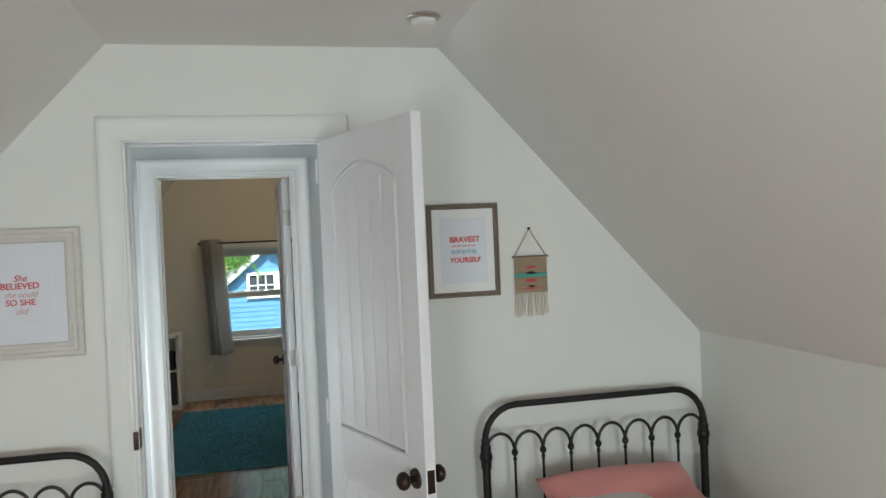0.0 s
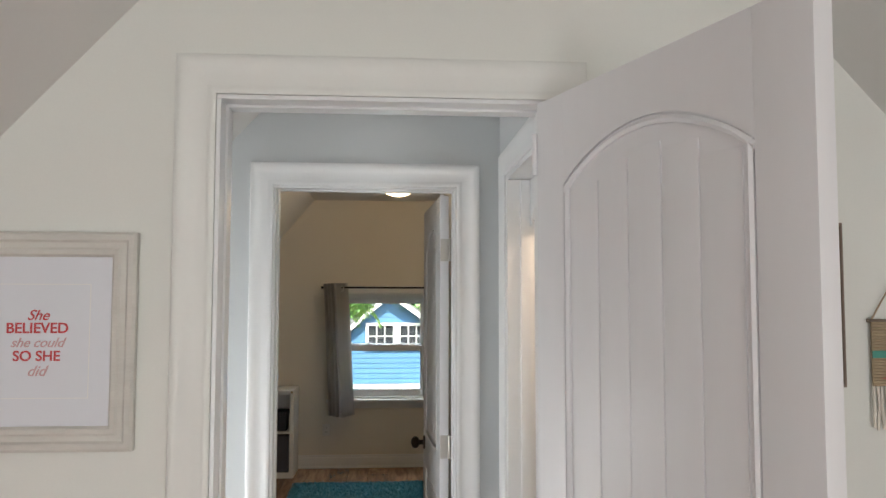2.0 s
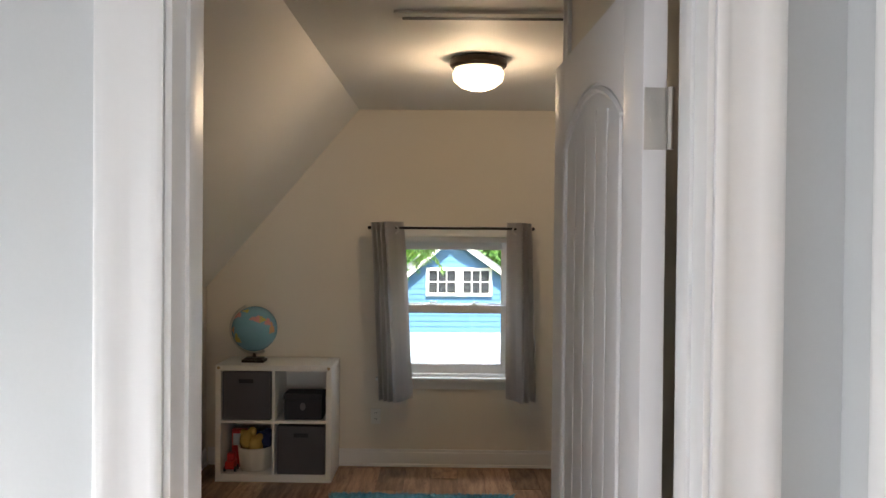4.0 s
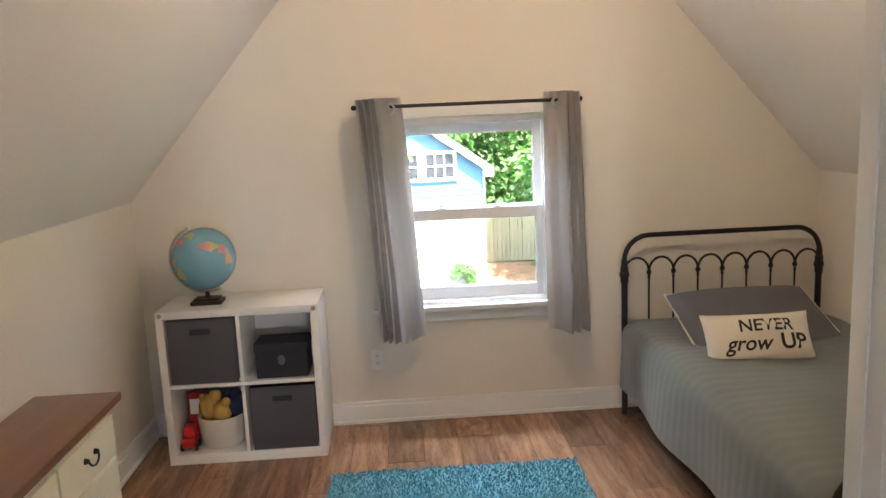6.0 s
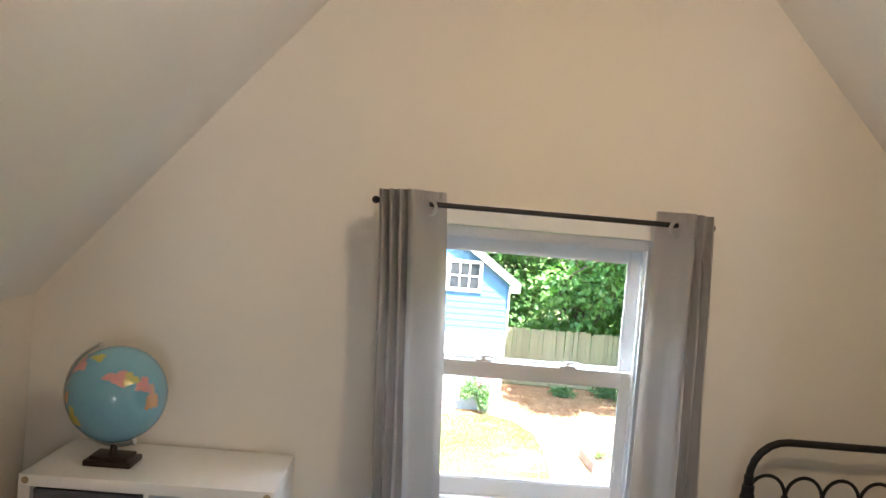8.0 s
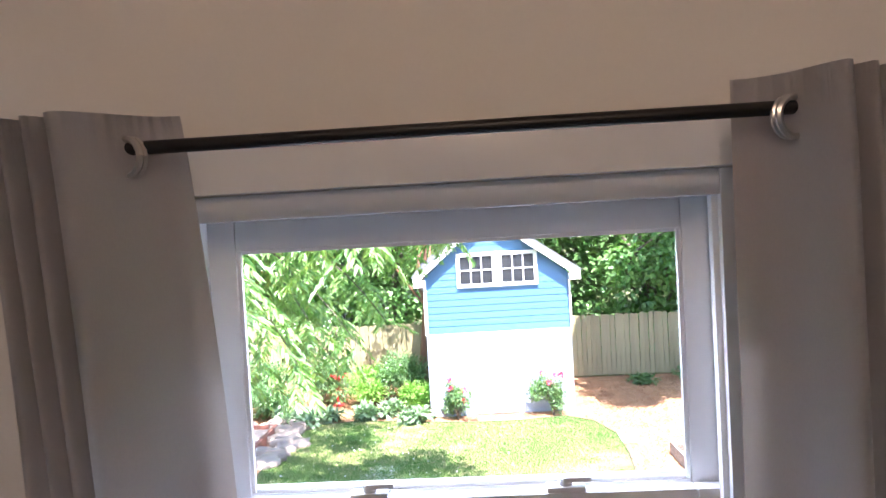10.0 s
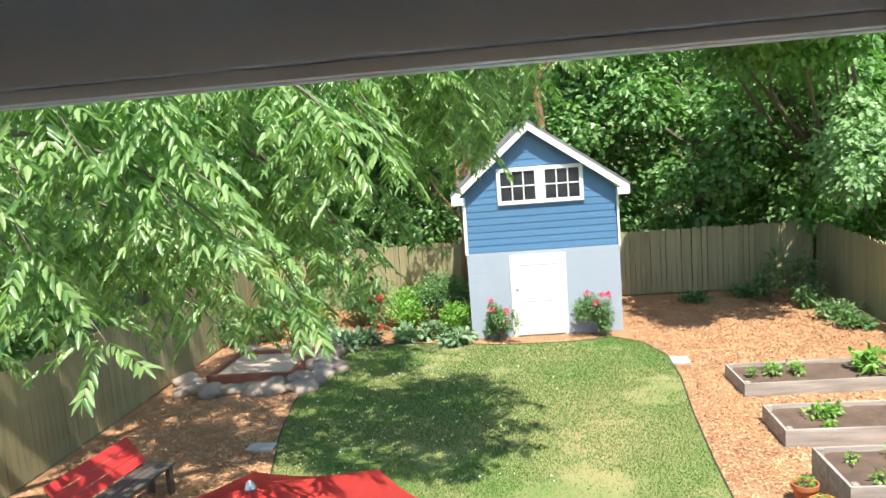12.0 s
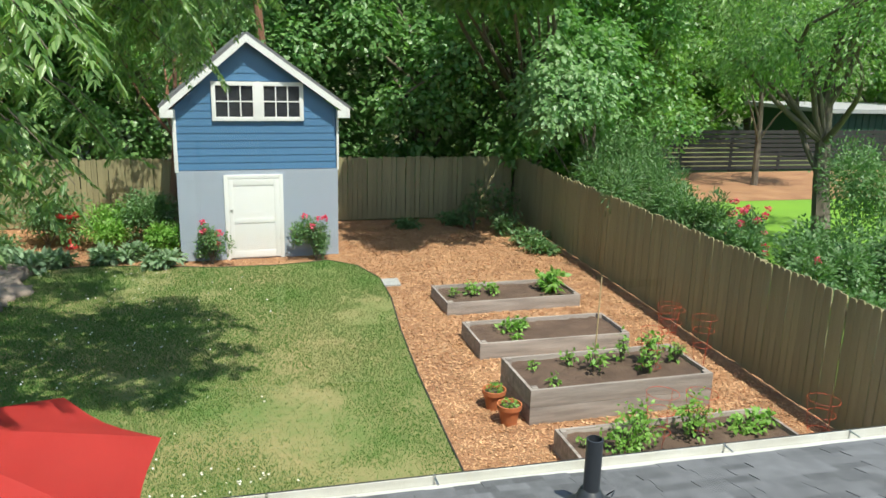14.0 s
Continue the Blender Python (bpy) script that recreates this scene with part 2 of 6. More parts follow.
L_NEAR = leafy("pinnate_leaf", (.085, .19, .055), (.34, .48, .20), .42, .34)
L_MAPLE = leafy("maple_leaf", (.085, .21, .06), (.25, .41, .15), .36, .38)
L_PALE = leafy("pale_maple_leaf", (.14, .27, .11), (.31, .46, .215), .34, .38)
L_BACK = leafy("wood_leaf", (.09, .20, .035), (.22, .38, .08), .42)
L_SHRUB = leafy("shrub_leaf", (.075, .165, .06), (.19, .31, .13), .3)
L_HOSTA = leafy("hosta_leaf", (.16, .26, .14), (.30, .40, .25), .2)
L_VEG = leafy("vegetable_leaf", (.15, .32, .05), (.30, .48, .12), .32)
L_GRASS = leafy("grass_blade", (.06, .172, .026), (.084, .198, .034), .3)
L_PETAL = leafy("pink_petal", (.78, .04, .15), (.82, .14, .28), .3)
L_CLOVER = leafy("clover_flower", (.7, .7, .65), (.8, .8, .75), .1)

# ---- mesh helpers ----
def bx(bm, x0, y0, z0, x1, y1, z1, bev=0.0, m=None):
    r = bmesh.ops.create_cube(bm, size=1, matrix=Matrix.Translation(((x0 + x1) / 2, (y0 + y1) / 2, (z0 + z1) / 2)) @ Matrix.Diagonal((abs(x1 - x0), abs(y1 - y0), abs(z1 - z0), 1)))
    vs = r["verts"]
    if bev:
        es = list({e for v in vs for e in v.link_edges})
        made = bmesh.ops.bevel(bm, geom=es, offset=bev, segments=2, affect="EDGES", profile=.7)
        vs = list({v for f in made["faces"] for v in f.verts} | {v for v in vs if v.is_valid})
    if m is not None:
        bmesh.ops.transform(bm, matrix=m, verts=vs)
    return bm


def box(*a, **k):
    return bx(bmesh.new(), *a, **k)


def prism(bm, pts, lift):
    """A flat outline of 3D points pushed along the vector lift."""
    a = [bm.verts.new(p) for p in pts]
    b = [bm.verts.new(Vector(p) + Vector(lift)) for p in pts]
    bm.faces.new(a[::-1]); bm.faces.new(b)
    for i in range(len(a)):
        j = (i + 1) % len(a)
        bm.faces.new((a[i], a[j], b[j], b[i]))
    bmesh.ops.recalc_face_normals(bm, faces=bm.faces)
    return bm


def cyl(bm, p0, p1, r0, r1=None, n=14):
    p0, p1 = Vector(p0), Vector(p1)
    d = p1 - p0
    m = Matrix.Translation((p0 + p1) / 2) @ d.to_track_quat("Z", "Y").to_matrix().to_4x4()
    bmesh.ops.create_cone(bm, cap_ends=True, segments=n, radius1=r0, radius2=r0 if r1 is None else r1, depth=d.length, matrix=m)
    return bm


def ball(bm, c, r, s=(1, 1, 1), u=14, v=9):
    bmesh.ops.create_uvsphere(bm, u_segments=u, v_segments=v, radius=r, matrix=Matrix.Translation(c) @ Matrix.Diagonal((*s, 1)))
    return bm


def tube(bm, pts, r, n=8, radii=None):
    pts = [Vector(p) for p in pts]
    rings, ref = [], Vector((0, 0, 1))
    for i, p in enumerate(pts):
        d = (pts[min(i + 1, len(pts) - 1)] - pts[max(i - 1, 0)]).normalized()
        if abs(d.dot(ref)) > .95:
            ref = Vector((0, 1, 0)) if abs(d.y) < .9 else Vector((1, 0, 0))
        u = d.cross(ref).normalized()
        v = d.cross(u)
        ref = u.cross(d)
        rr = radii[i] if radii else r
        rings.append([bm.verts.new(p + (u * math.cos(6.2832 * k / n) + v * math.sin(6.2832 * k / n)) * rr) for k in range(n)])
    for a, b in zip(rings, rings[1:]):
        for k in range(n):
            bm.faces.new((a[k], a[(k + 1) % n], b[(k + 1) % n], b[k]))
    bm.faces.new(rings[0][::-1]); bm.faces.new(rings[-1])
    bmesh.ops.recalc_face_normals(bm, faces=bm.faces)
    return bm


def lathe(bm, prof, c=(0, 0, 0), n=24):
    c = Vector(c)
    rings = []
    for r, z in prof:
        rings.append([bm.verts.new(c + Vector((r * math.cos(6.2832 * k / n), r * math.sin(6.2832 * k / n), z))) for k in range(n)])
    for a, b in zip(rings, rings[1:]):
        for k in range(n):
            bm.faces.new((a[k], a[(k + 1) % n], b[(k + 1) % n], b[k]))
    bm.faces.new(rings[0][::-1]); bm.faces.new(rings[-1])
    bmesh.ops.recalc_face_normals(bm, faces=bm.faces)
    return bm


def mesh(name, bm, mat, smooth=None):
    me = bpy.data.meshes.new(name)
    if smooth:
        for f in bm.faces:
            f.smooth = True
        for e in bm.edges:
            if len(e.link_faces) == 2 and e.calc_face_angle() > radians(smooth):
                e.smooth = False
    bm.to_mesh(me)
    bm.free()
    me.materials.append(mat)
    return me


def part(name, bm, mat, parent, label="", smooth=38):
    ob = new(name, mesh(name, bm, mat, smooth))
    ob.parent = parent
    return tagged(ob, label)


def struct(name, bm, mat, label="", smooth=None):
    return tagged(new(name, mesh(name, bm, mat, smooth)), label, kind="structure")


def thing(name, label, category, at=(0, 0, 0), group="", kind=""):
    ob = new(name)
    ob.empty_display_size = .1
    ob.location = at
    return tagged(ob, label, category, group, kind)


def solo(name, bm, mat, label, category, group="", kind="", smooth=38):
    return tagged(new(name, mesh(name, bm, mat, smooth)), label, category, group, kind)


def under(parent, *obs):
    """Parts built in world places, hung under a thing that stands elsewhere."""
    for o in obs:
        o.parent = parent
        o.matrix_parent_inverse = Matrix.Translation(-parent.location)


def piece(name, me, parent, m):
    ob = new(name, me)
    ob.parent = parent
    ob.matrix_basis = m
    return ob


def writing(text, size, mat, parent, m, name="lettering", shear=0.0, depth=.0006, bold=0.0):
    cu = bpy.data.curves.new(name, "FONT")
    cu.body, cu.size, cu.align_x, cu.align_y, cu.extrude, cu.shear = text, size, "CENTER", "CENTER", depth, shear
    cu.offset = bold
    tmp = bpy.data.objects.new("tmp", cu)
    scene.collection.objects.link(tmp)
    dg = bpy.context.evaluated_depsgraph_get()
    me = bpy.data.meshes.new_from_object(tmp.evaluated_get(dg))
    scene.collection.objects.unlink(tmp)
    bpy.data.objects.remove(tmp)
    me.materials.clear(); me.materials.append(mat)
    ob = new(name, me)
    ob.parent = parent
    ob.matrix_basis = m
    return ob


rng = np.random.default_rng(7)
LEAF4 = (np.array([(0, 0, 0), (.42, .5, .06), (.42, -.5, .06), (1, 0, -.12)]), [(0, 1, 3), (0, 3, 2)])
LEAF6 = (np.array([(0, 0, 0), (.28, .5, .05), (.28, -.5, .05), (.68, .36, .0), (.68, -.36, .0), (1, 0, -.14), (.45, 0, -.04)]), [(0, 1, 3, 6), (6, 3, 5), (0, 6, 4, 2), (6, 5, 4)])
LOBED = (np.array([(0, 0, 0), (.12, .38, .03), (.36, .52, .0), (.45, .22, .04), (.75, .34, -.03), (1, 0, -.1), (.75, -.34, -.03), (.45, -.22, .04), (.36, -.52, 0), (.12, -.38, .03)]),
         [(0, 1, 2, 3), (0, 3, 4, 5), (0, 5, 6, 7), (0, 7, 8, 9)])
BROAD = (LEAF4[0], LEAF4[1])
BLADE = (np.array([(0, .5, 0), (0, -.5, 0), (1, 0, .12)]), [(0, 1, 2)])


def leaves(name, mat, P, D, L, W, shape, up=None):
    """One mesh of many leaves: root P, way D, length L, width W."""
    P, D = np.asarray(P, float), np.asarray(D, float)
    n = len(P)
    D = D / np.linalg.norm(D, axis=1, keepdims=True)
    ref = rng.normal(size=(n, 3)) * .45 + np.array((0, 0, 1)) if up is None else up
    S = np.cross(D, ref)
    S /= np.linalg.norm(S, axis=1, keepdims=True) + 1e-9
    U = np.cross(S, D)
    t, faces = shape
    L, W = np.broadcast_to(L, n), np.broadcast_to(W, n)
    V = P[:, None] + t[None, :, 0, None] * (D * L[:, None])[:, None] + t[None, :, 1, None] * (S * W[:, None])[:, None] + t[None, :, 2, None] * (U * L[:, None])[:, None]
    k = len(t)
    me = bpy.data.meshes.new(name)
    sizes = np.array([len(f) for f in faces])
    flat = np.concatenate([np.array(f) for f in faces])
    loops = (np.arange(n)[:, None] * k + flat[None]).ravel()
    me.vertices.add(n * k); me.vertices.foreach_set("co", V.ravel())
    me.loops.add(len(loops)); me.loops.foreach_set("vertex_index", loops.astype(np.int32))
    tot = np.tile(sizes, n)
    me.polygons.add(len(tot))
    me.polygons.foreach_set("loop_start", np.concatenate(([0], np.cumsum(tot)[:-1])).astype(np.int32))
    me.polygons.foreach_set("loop_total", tot.astype(np.int32))
    me.update(calc_edges=True)
    me.materials.append(mat)
    return me

# ---- the house: storey under the roof ----
S1 = (-1.28, 2.135, 1.205, -.185, 1.04, 2.40)
S2 = (-1.58, 2.07, 1.27, -.50, .935, 2.54)


def top(s, x):
    xl, xr, zk, cl, cr, zc = s
    if x < cl:
        return zk + (zc - zk) * (x - xl) / (cl - xl)
    if x > cr:
        return zk + (zc - zk) * (xr - x) / (xr - cr)
    return zc


def gable(y0, y1, s, hole=None, x0=None, x1=None):
    """A wall across the house under the roof's section, with one opening through it."""
    x0, x1 = s[0] if x0 is None else x0, s[1] if x1 is None else x1
    cuts = sorted({x0, x1, *[c for c in (s[3], s[4], *(hole[:2] if hole else ())) if x0 < c < x1]})
    bm = bmesh.new()
    for a, b in zip(cuts, cuts[1:]):
        spans = [(-.02, None)]
        if hole and hole[0] <= a and b <= hole[1]:
            spans = [(hole[3], None)] + ([(-.02, hole[2])] if hole[2] > 0 else [])
        for lo, hi in spans:
            prism(bm, [(a, y0, lo), (b, y0, lo), (b, y0, hi or top(s, b)), (a, y0, hi or top(s, a))], (0, y1 - y0, 0))
    bmesh.ops.remove_doubles(bm, verts=bm.verts, dist=.0005)
    seen = {}
    for f in list(bm.faces):
        seen.setdefault(tuple(round(c, 4) for c in f.calc_center_median()), []).append(f)
    bmesh.ops.delete(bm, geom=[f for fs in seen.values() if len(fs) > 1 for f in fs], context="FACES")
    return bm


HOLE1 = (-.145, .585, 0, 2.052)
HOLE2 = (-.21, .488, 0, 2.035)
HOLE3 = (-.265, .614, .64, 1.64)
struct("wall_1", gable(0, .06, S1, HOLE1), M_WALL1, "white painted gable wall with a doorway")
struct("wall_2", gable(.06, .115, S1, HOLE1), M_HALL, "grey painted landing wall with a doorway")
struct("wall_3", gable(1.24, 1.30, S1, HOLE2, x1=.655), M_HALL, "blue-grey painted landing wall with a doorway")
struct("wall_4", gable(1.30, 1.355, S2, HOLE2, x1=.60), M_WALL2, "cream painted bedroom wall with a doorway")
struct("wall_5", gable(5.68, 5.85, S2, HOLE3), M_WALL2, "cream painted gable wall with a window")
struct("wall_6", gable(-4.82, -4.7, S1), M_WALL1)


def slope(side, s, y0, y1):
    xk, xc = (s[0], s[3]) if side < 0 else (s[1], s[4])
    n = Vector((side * (s[5] - s[2]), 0, abs(xk - xc))).normalized() * .09
    return prism(bmesh.new(), [(xk, y0, s[2]), (xc, y0, s[5]), Vector((xc, y0, s[5])) + n, Vector((xk, y0, s[2])) + n], (0, y1 - y0, 0))


struct("ceiling_1", slope(-1, S1, -4.7, 1.27), M_CEIL, "white sloping ceiling")
struct("ceiling_2", slope(1, S1, -4.7, 2.79), M_CEIL, "white sloping ceiling")
struct("ceiling_3", slope(-1, S2, 1.27, 5.70), M_CEIL, "cream sloping ceiling")
struct("ceiling_4", slope(1, S2, 2.79, 5.70), M_CEIL, "cream sloping ceiling")
struct("ceiling_5", box(S1[3], -4.7, 2.40, S1[4], 1.27, 2.5), M_CEIL, "flat white ceiling strip")
struct("ceiling_6", box(S2[3], 1.27, 2.54, S2[4], 5.70, 2.64), M_CEIL, "flat white ceiling strip")
struct("ceiling_7", box(.59, 1.27, 2.40, 1.05, 2.79, 2.45), M_CEIL)
struct("wall_7", box(-1.38, -4.7, -.02, -1.28, .06, 1.205), M_WALL1, "low white knee wall")
struct("wall_8", box(2.135, -4.7, -.02, 2.235, 2.79, 1.205), M_WALL1, "low white knee wall")
# Unseen knee wall, with an opening invented for the added landing lamp.
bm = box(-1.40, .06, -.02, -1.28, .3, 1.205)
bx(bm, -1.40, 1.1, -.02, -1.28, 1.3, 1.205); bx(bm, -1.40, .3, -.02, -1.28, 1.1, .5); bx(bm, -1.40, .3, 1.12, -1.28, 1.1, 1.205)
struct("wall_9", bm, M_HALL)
struct("wall_10", box(-1.68, 1.3, -.02, -1.58, 5.68, 1.27), M_WALL2, "low cream knee wall")
struct("wall_11", box(2.07, 2.85, -.02, 2.17, 5.68, 1.27), M_WALL2, "low cream knee wall")
struct("wall_12", box(.545, 1.355, -.02, .60, 2.80, 2.54), M_WALL2, "cream painted wall end beside the door")
struct("wall_13", gable(2.79, 2.85, S2, x0=.545), M_WALL2, "cream painted closet wall")
# the landing's wall to the bathroom, with its doorway
bm = box(.655, .115, -.02, .765, .30, 2.40)
bx(bm, .655, 1.06, -.02, .765, 1.24, 2.40); bx(bm, .655, .30, 2.055, .765, 1.06, 2.40)
struct("wall_14", bm, M_HALL, "grey painted landing wall with the bathroom doorway")
struct("wall_15", box(.765, .115, -.02, 2.135, .2, 2.40), M_WALL1)
floor = struct("floor", box(-1.7, -4.8, -.22, 2.3, 5.85, -.012), M_UNDER, "brown wood plank floor")
struct("floor_bathroom", box(.66, .2, -.012, 2.13, 2.74, .0), M_TILE)

# the roof over it all
bm = bmesh.new()
AP = Vector((.235, 0, 3.72))
for ex, ez in ((-3.15, -.25), (3.62, -.25)):
    prism(bm, [(AP.x, -5.1, AP.z), (ex, -5.1, ez), (ex, -5.1, ez + .12), (AP.x, -5.1, AP.z + .14)], (0, 11.14, 0))
struct("roof_main", bm, M_ROOF)
struct("wall_outside_gable", prism(bmesh.new(), [(-2.9, 5.853, -.6), (-2.9, 5.853, -.10), (.235, 5.853, 3.6), (3.37, 5.853, -.10), (3.37, 5.853, -.6), (.7, 5.853, -.6), (.7, 5.853, 1.75), (-.35, 5.853, 1.75), (-.35, 5.853, -.6)], (0, .06, 0)), M_SIDING)
struct("wall_outside_rear", prism(bmesh.new(), [(-2.95, -4.9, -.25), (.235, -4.9, 3.6), (3.42, -4.9, -.25)], (0, .07, 0)), M_SIDING)
struct("wall_outside_sill", box(-.35, 5.853, -.6, .7, 5.913, .56), M_SIDING)


CASING = ((0, 0), (0, .010), (.006, .013), (.014, .013), (.020, .010), (.042, .012), (.054, .015), (.062, .019), (.072, .021), (.080, .020), (.085, .016), (.085, 0))


def casing(name, x0, x1, z1, y, face, along="x", mat=None):
    """Door casing with an ogee profile, mitred at the corners; along y when the wall runs that way."""
    bm = bmesh.new()
    rings = []
    for o, p in CASING:
        pts = [(x0 - o, 0), (x0 - o, z1 + o), (x1 + o, z1 + o), (x1 + o, 0)]
        rings.append([bm.verts.new((a, y + face * p, z) if along == "x" else (y + face * p, a, z)) for a, z in pts])
    for a, b in zip(rings, rings[1:] + rings[:1]):
        for k in range(3):
            bm.faces.new((a[k], a[k + 1], b[k + 1], b[k]))
    bm.faces.new([r[0] for r in rings]); bm.faces.new([r[3] for r in rings][::-1])
    bmesh.ops.recalc_face_normals(bm, faces=bm.faces)
    return struct(name, bm, mat or M_TRIM, "white door casing with stepped moulding", 42)


def jamb(x0, x1, z1, y0, y1, name="door_jamb"):
    bm = box(x0 + .0005, y0 - .004, 0, x0 + .010, y1 + .004, z1 - .010, .002)
    bx(bm, x1 - .010, y0 - .004, 0, x1 - .0005, y1 + .004, z1 - .010, .002)
    bx(bm, x0 + .0005, y0 - .004, z1 - .010, x1 - .0005, y1 + .004, z1 - .0005, .002)
    ym = (y0 + y1) / 2
    bx(bm, x0 + .010, ym - .012, 0, x0 + .016, ym + .02, z1 - .010, .002)
    bx(bm, x1 - .016, ym - .012, 0, x1 - .010, ym + .02, z1 - .010, .002)
    bx(bm, x0 + .016, ym - .012, z1 - .016, x1 - .016, ym + .02, z1 - .010, .002)
    return struct(name, bm, M_TRIM, "white gloss door jamb with its stop", 38)


casing("door_casing_1", *HOLE1[:2], HOLE1[3], 0, -1, mat=M_TRIMW)
casing("door_casing_2", *HOLE1[:2], HOLE1[3], .115, 1)
casing("door_casing_3", *HOLE2[:2], HOLE2[3], 1.24, -1)
casing("door_casing_5", .30, 1.06, 2.055, .655, -1, along="y")
jamb(*HOLE1[:2], HOLE1[3], 0, .115)
jamb(*HOLE2[:2], HOLE2[3], 1.24, 1.355)
bm = box(.652, .3005, 0, .768, .318, 2.035, .002)
bx(bm, .652, 1.042, 0, .768, 1.0595, 2.035, .002); bx(bm, .652, .3005, 2.037, .768, 1.0595, 2.0545, .002)
bx(bm, .70, 1.03, 0, .735, 1.042, 2.035, .002)
struct("door_jamb_bathroom", bm, M_TRIM, "white gloss bathroom door jamb", 38)
solo("strike_plate", bx(box(-.1355, .005, .93, -.133, .045, 1.0, .0008), -.152, -.0245, .932, -.134, -.012, .998, .004), M_BRONZE, "dark bronze strike plate set in the door jamb", "strike plate")
struct("trim_closet_corner", bx(box(.530, 2.755, 0, .5445, 2.853, 2.5395, .003), .526, 2.80, 0, .5298, 2.82, 2.5395, .001), M_TRIM, "white corner board", 38)


def knob(parent, y, side):
    bm = bmesh.new()
    cyl(bm, (side * .0175, y, 0), (side * .024, y, 0), .032, .03, 20)
    cyl(bm, (side * .024, y, 0), (side * .045, y, 0), .011, .012, 12)
    ball(bm, (side * .062, y, 0), .028, (.75, 1, 1), 18, 12)
    o = part("door_knob", bm, M_BRONZE, parent, "dark bronze round door knob")
    o.location.z = .925
    return o


def door(name, label, w, h, m, knobs=True, hinge=None):
    """A moulded door: plank panels, the upper one arched. Hinge edge at the origin, leaf along local y."""
    root = thing(name, label, "door")
    T = .0175
    part("slab", box(-T + .006, .003, .012, T - .006, w - .003, h - .003), M_DOOR, root)
    st, z1, z2 = .105, .25, .98
    for a, b in ((0, st), (w - st, w)):
        part("stile", box(-T, a, .01, T, b, h, .002), M_DOOR, root)
    part("bottom_rail", box(-T, st, .01, T, w - st, z1, .002), M_DOOR, root)
    part("lock_rail", box(-T, st, z2 - .16, T, w - st, z2, .002), M_DOOR, root)
    arc = [(-T, st + (w - 2 * st) * k / 12, h - .19 + .085 * math.sin(math.pi * k / 12) ** .8) for k in range(13)]
    part("arched_top_rail", prism(bmesh.new(), [(-T, w - st, h - .0005), (-T, st, h - .0005)] + arc, (2 * T, 0, 0)), M_DOOR, root)
    n = 5
    pw = (w - 2 * st - .05) / n
    for za, zb in ((z1 + .03, z2 - .19), (z2 + .03, h - .215)):
        for k in range(n):
            y0 = st + .025 + k * pw
            lift = .06 * math.sin(math.pi * (k + .5) / n) if zb > 1.2 else 0
            part("plank", box(-T + .003, y0 + .002, za, T - .003, y0 + pw - .002, zb + lift, .0029), M_DOOR, root)
    for sx in (-1, 1):
        for za, zb in ((z1, z2 - .16), (z2, h - .19)):
            bm = tube(bmesh.new(), [(sx * (T - .004), st + .01, zb), (sx * (T - .004), st + .01, za + .01), (sx * (T - .004), w - st - .01, za + .01), (sx * (T - .004), w - st - .01, zb)], .007, 6)
            part("panel_moulding", bm, M_DOOR, root)
        bm = tube(bmesh.new(), [(sx * (T - .004), y, z - .012) for _, y, z in arc], .007, 6)
        part("arched_moulding", bm, M_DOOR, root)
    if knobs:
        knob(root, w - .06, 1); knob(root, w - .06, -1)
        part("latch_plate", box(-.0125, w - .002, .89, .0125, w + .0012, .96, .0005), M_BRONZE, root, "dark bronze latch plate")
    for z in (.2, 1.02, h - (.11 if hinge else .22)):
        bm = box(-.016, -.0015, z - .045, .016, .0005, z + .045, .0003)
        cyl(bm, (T + .004, -.004, z - .045), (T + .004, -.004, z + .045), .006, n=8)
        for dz in (-.03, 0, .03):
            cyl(bm, (-.004, -.003, z + dz), (-.004, -.001, z + dz), .004, n=8)
        part("hinge", bm, hinge or M_STEEL, root, "painted hinge" if hinge else "worn satin steel hinge")
    root.matrix_basis = m
    return root


door("door_bedroom", "white two-panel plank door standing open, dark bronze knobs", .715, 2.03, pose(.566, -.045, 0, 0, 0, 180 + math.degrees(math.atan2(.235, .68))), hinge=M_DOOR)
door("door_far_bedroom", "white plank-panel door standing open into the bedroom", .675, 2.02, pose(.450, 1.378, 0, 0, 0, 3.0))
br = thing("corner_bracket", "white boxed corner bracket under the bathroom door head", "bracket")
TRI = [(1.041, 2.035), (1.041, 1.872), (1.022, 1.862), (.880, 2.018), (.880, 2.035)]
for nm, x in (("board", .7355), ("back_board", .768)):
    part(nm, prism(bmesh.new(), [(x, y, z) for y, z in TRI], (.008, 0, 0)), M_TRIM, br)
# The gap is filled with a dark solid that stands for its shade.
part("slot", prism(bmesh.new(), [(.7436, 1.040, 2.034), (.7436, 1.040, 1.885), (.7436, .900, 2.034)], (.0243, 0, 0)), M_DARK, br, "dark fill standing for the shaded slot between the boards")
part("end_block", prism(bmesh.new(), [(.7437, 1.0405, 1.884), (.7437, 1.0405, 1.873), (.7437, 1.022, 1.8625), (.7437, 1.008, 1.879)], (.0242, 0, 0)), M_TRIM, br)
part("end_block", prism(bmesh.new(), [(.7437, .8805, 2.0185), (.7437, .8805, 2.0345), (.7437, .899, 2.0345), (.7437, .905, 1.992)], (.0242, 0, 0)), M_TRIM, br)

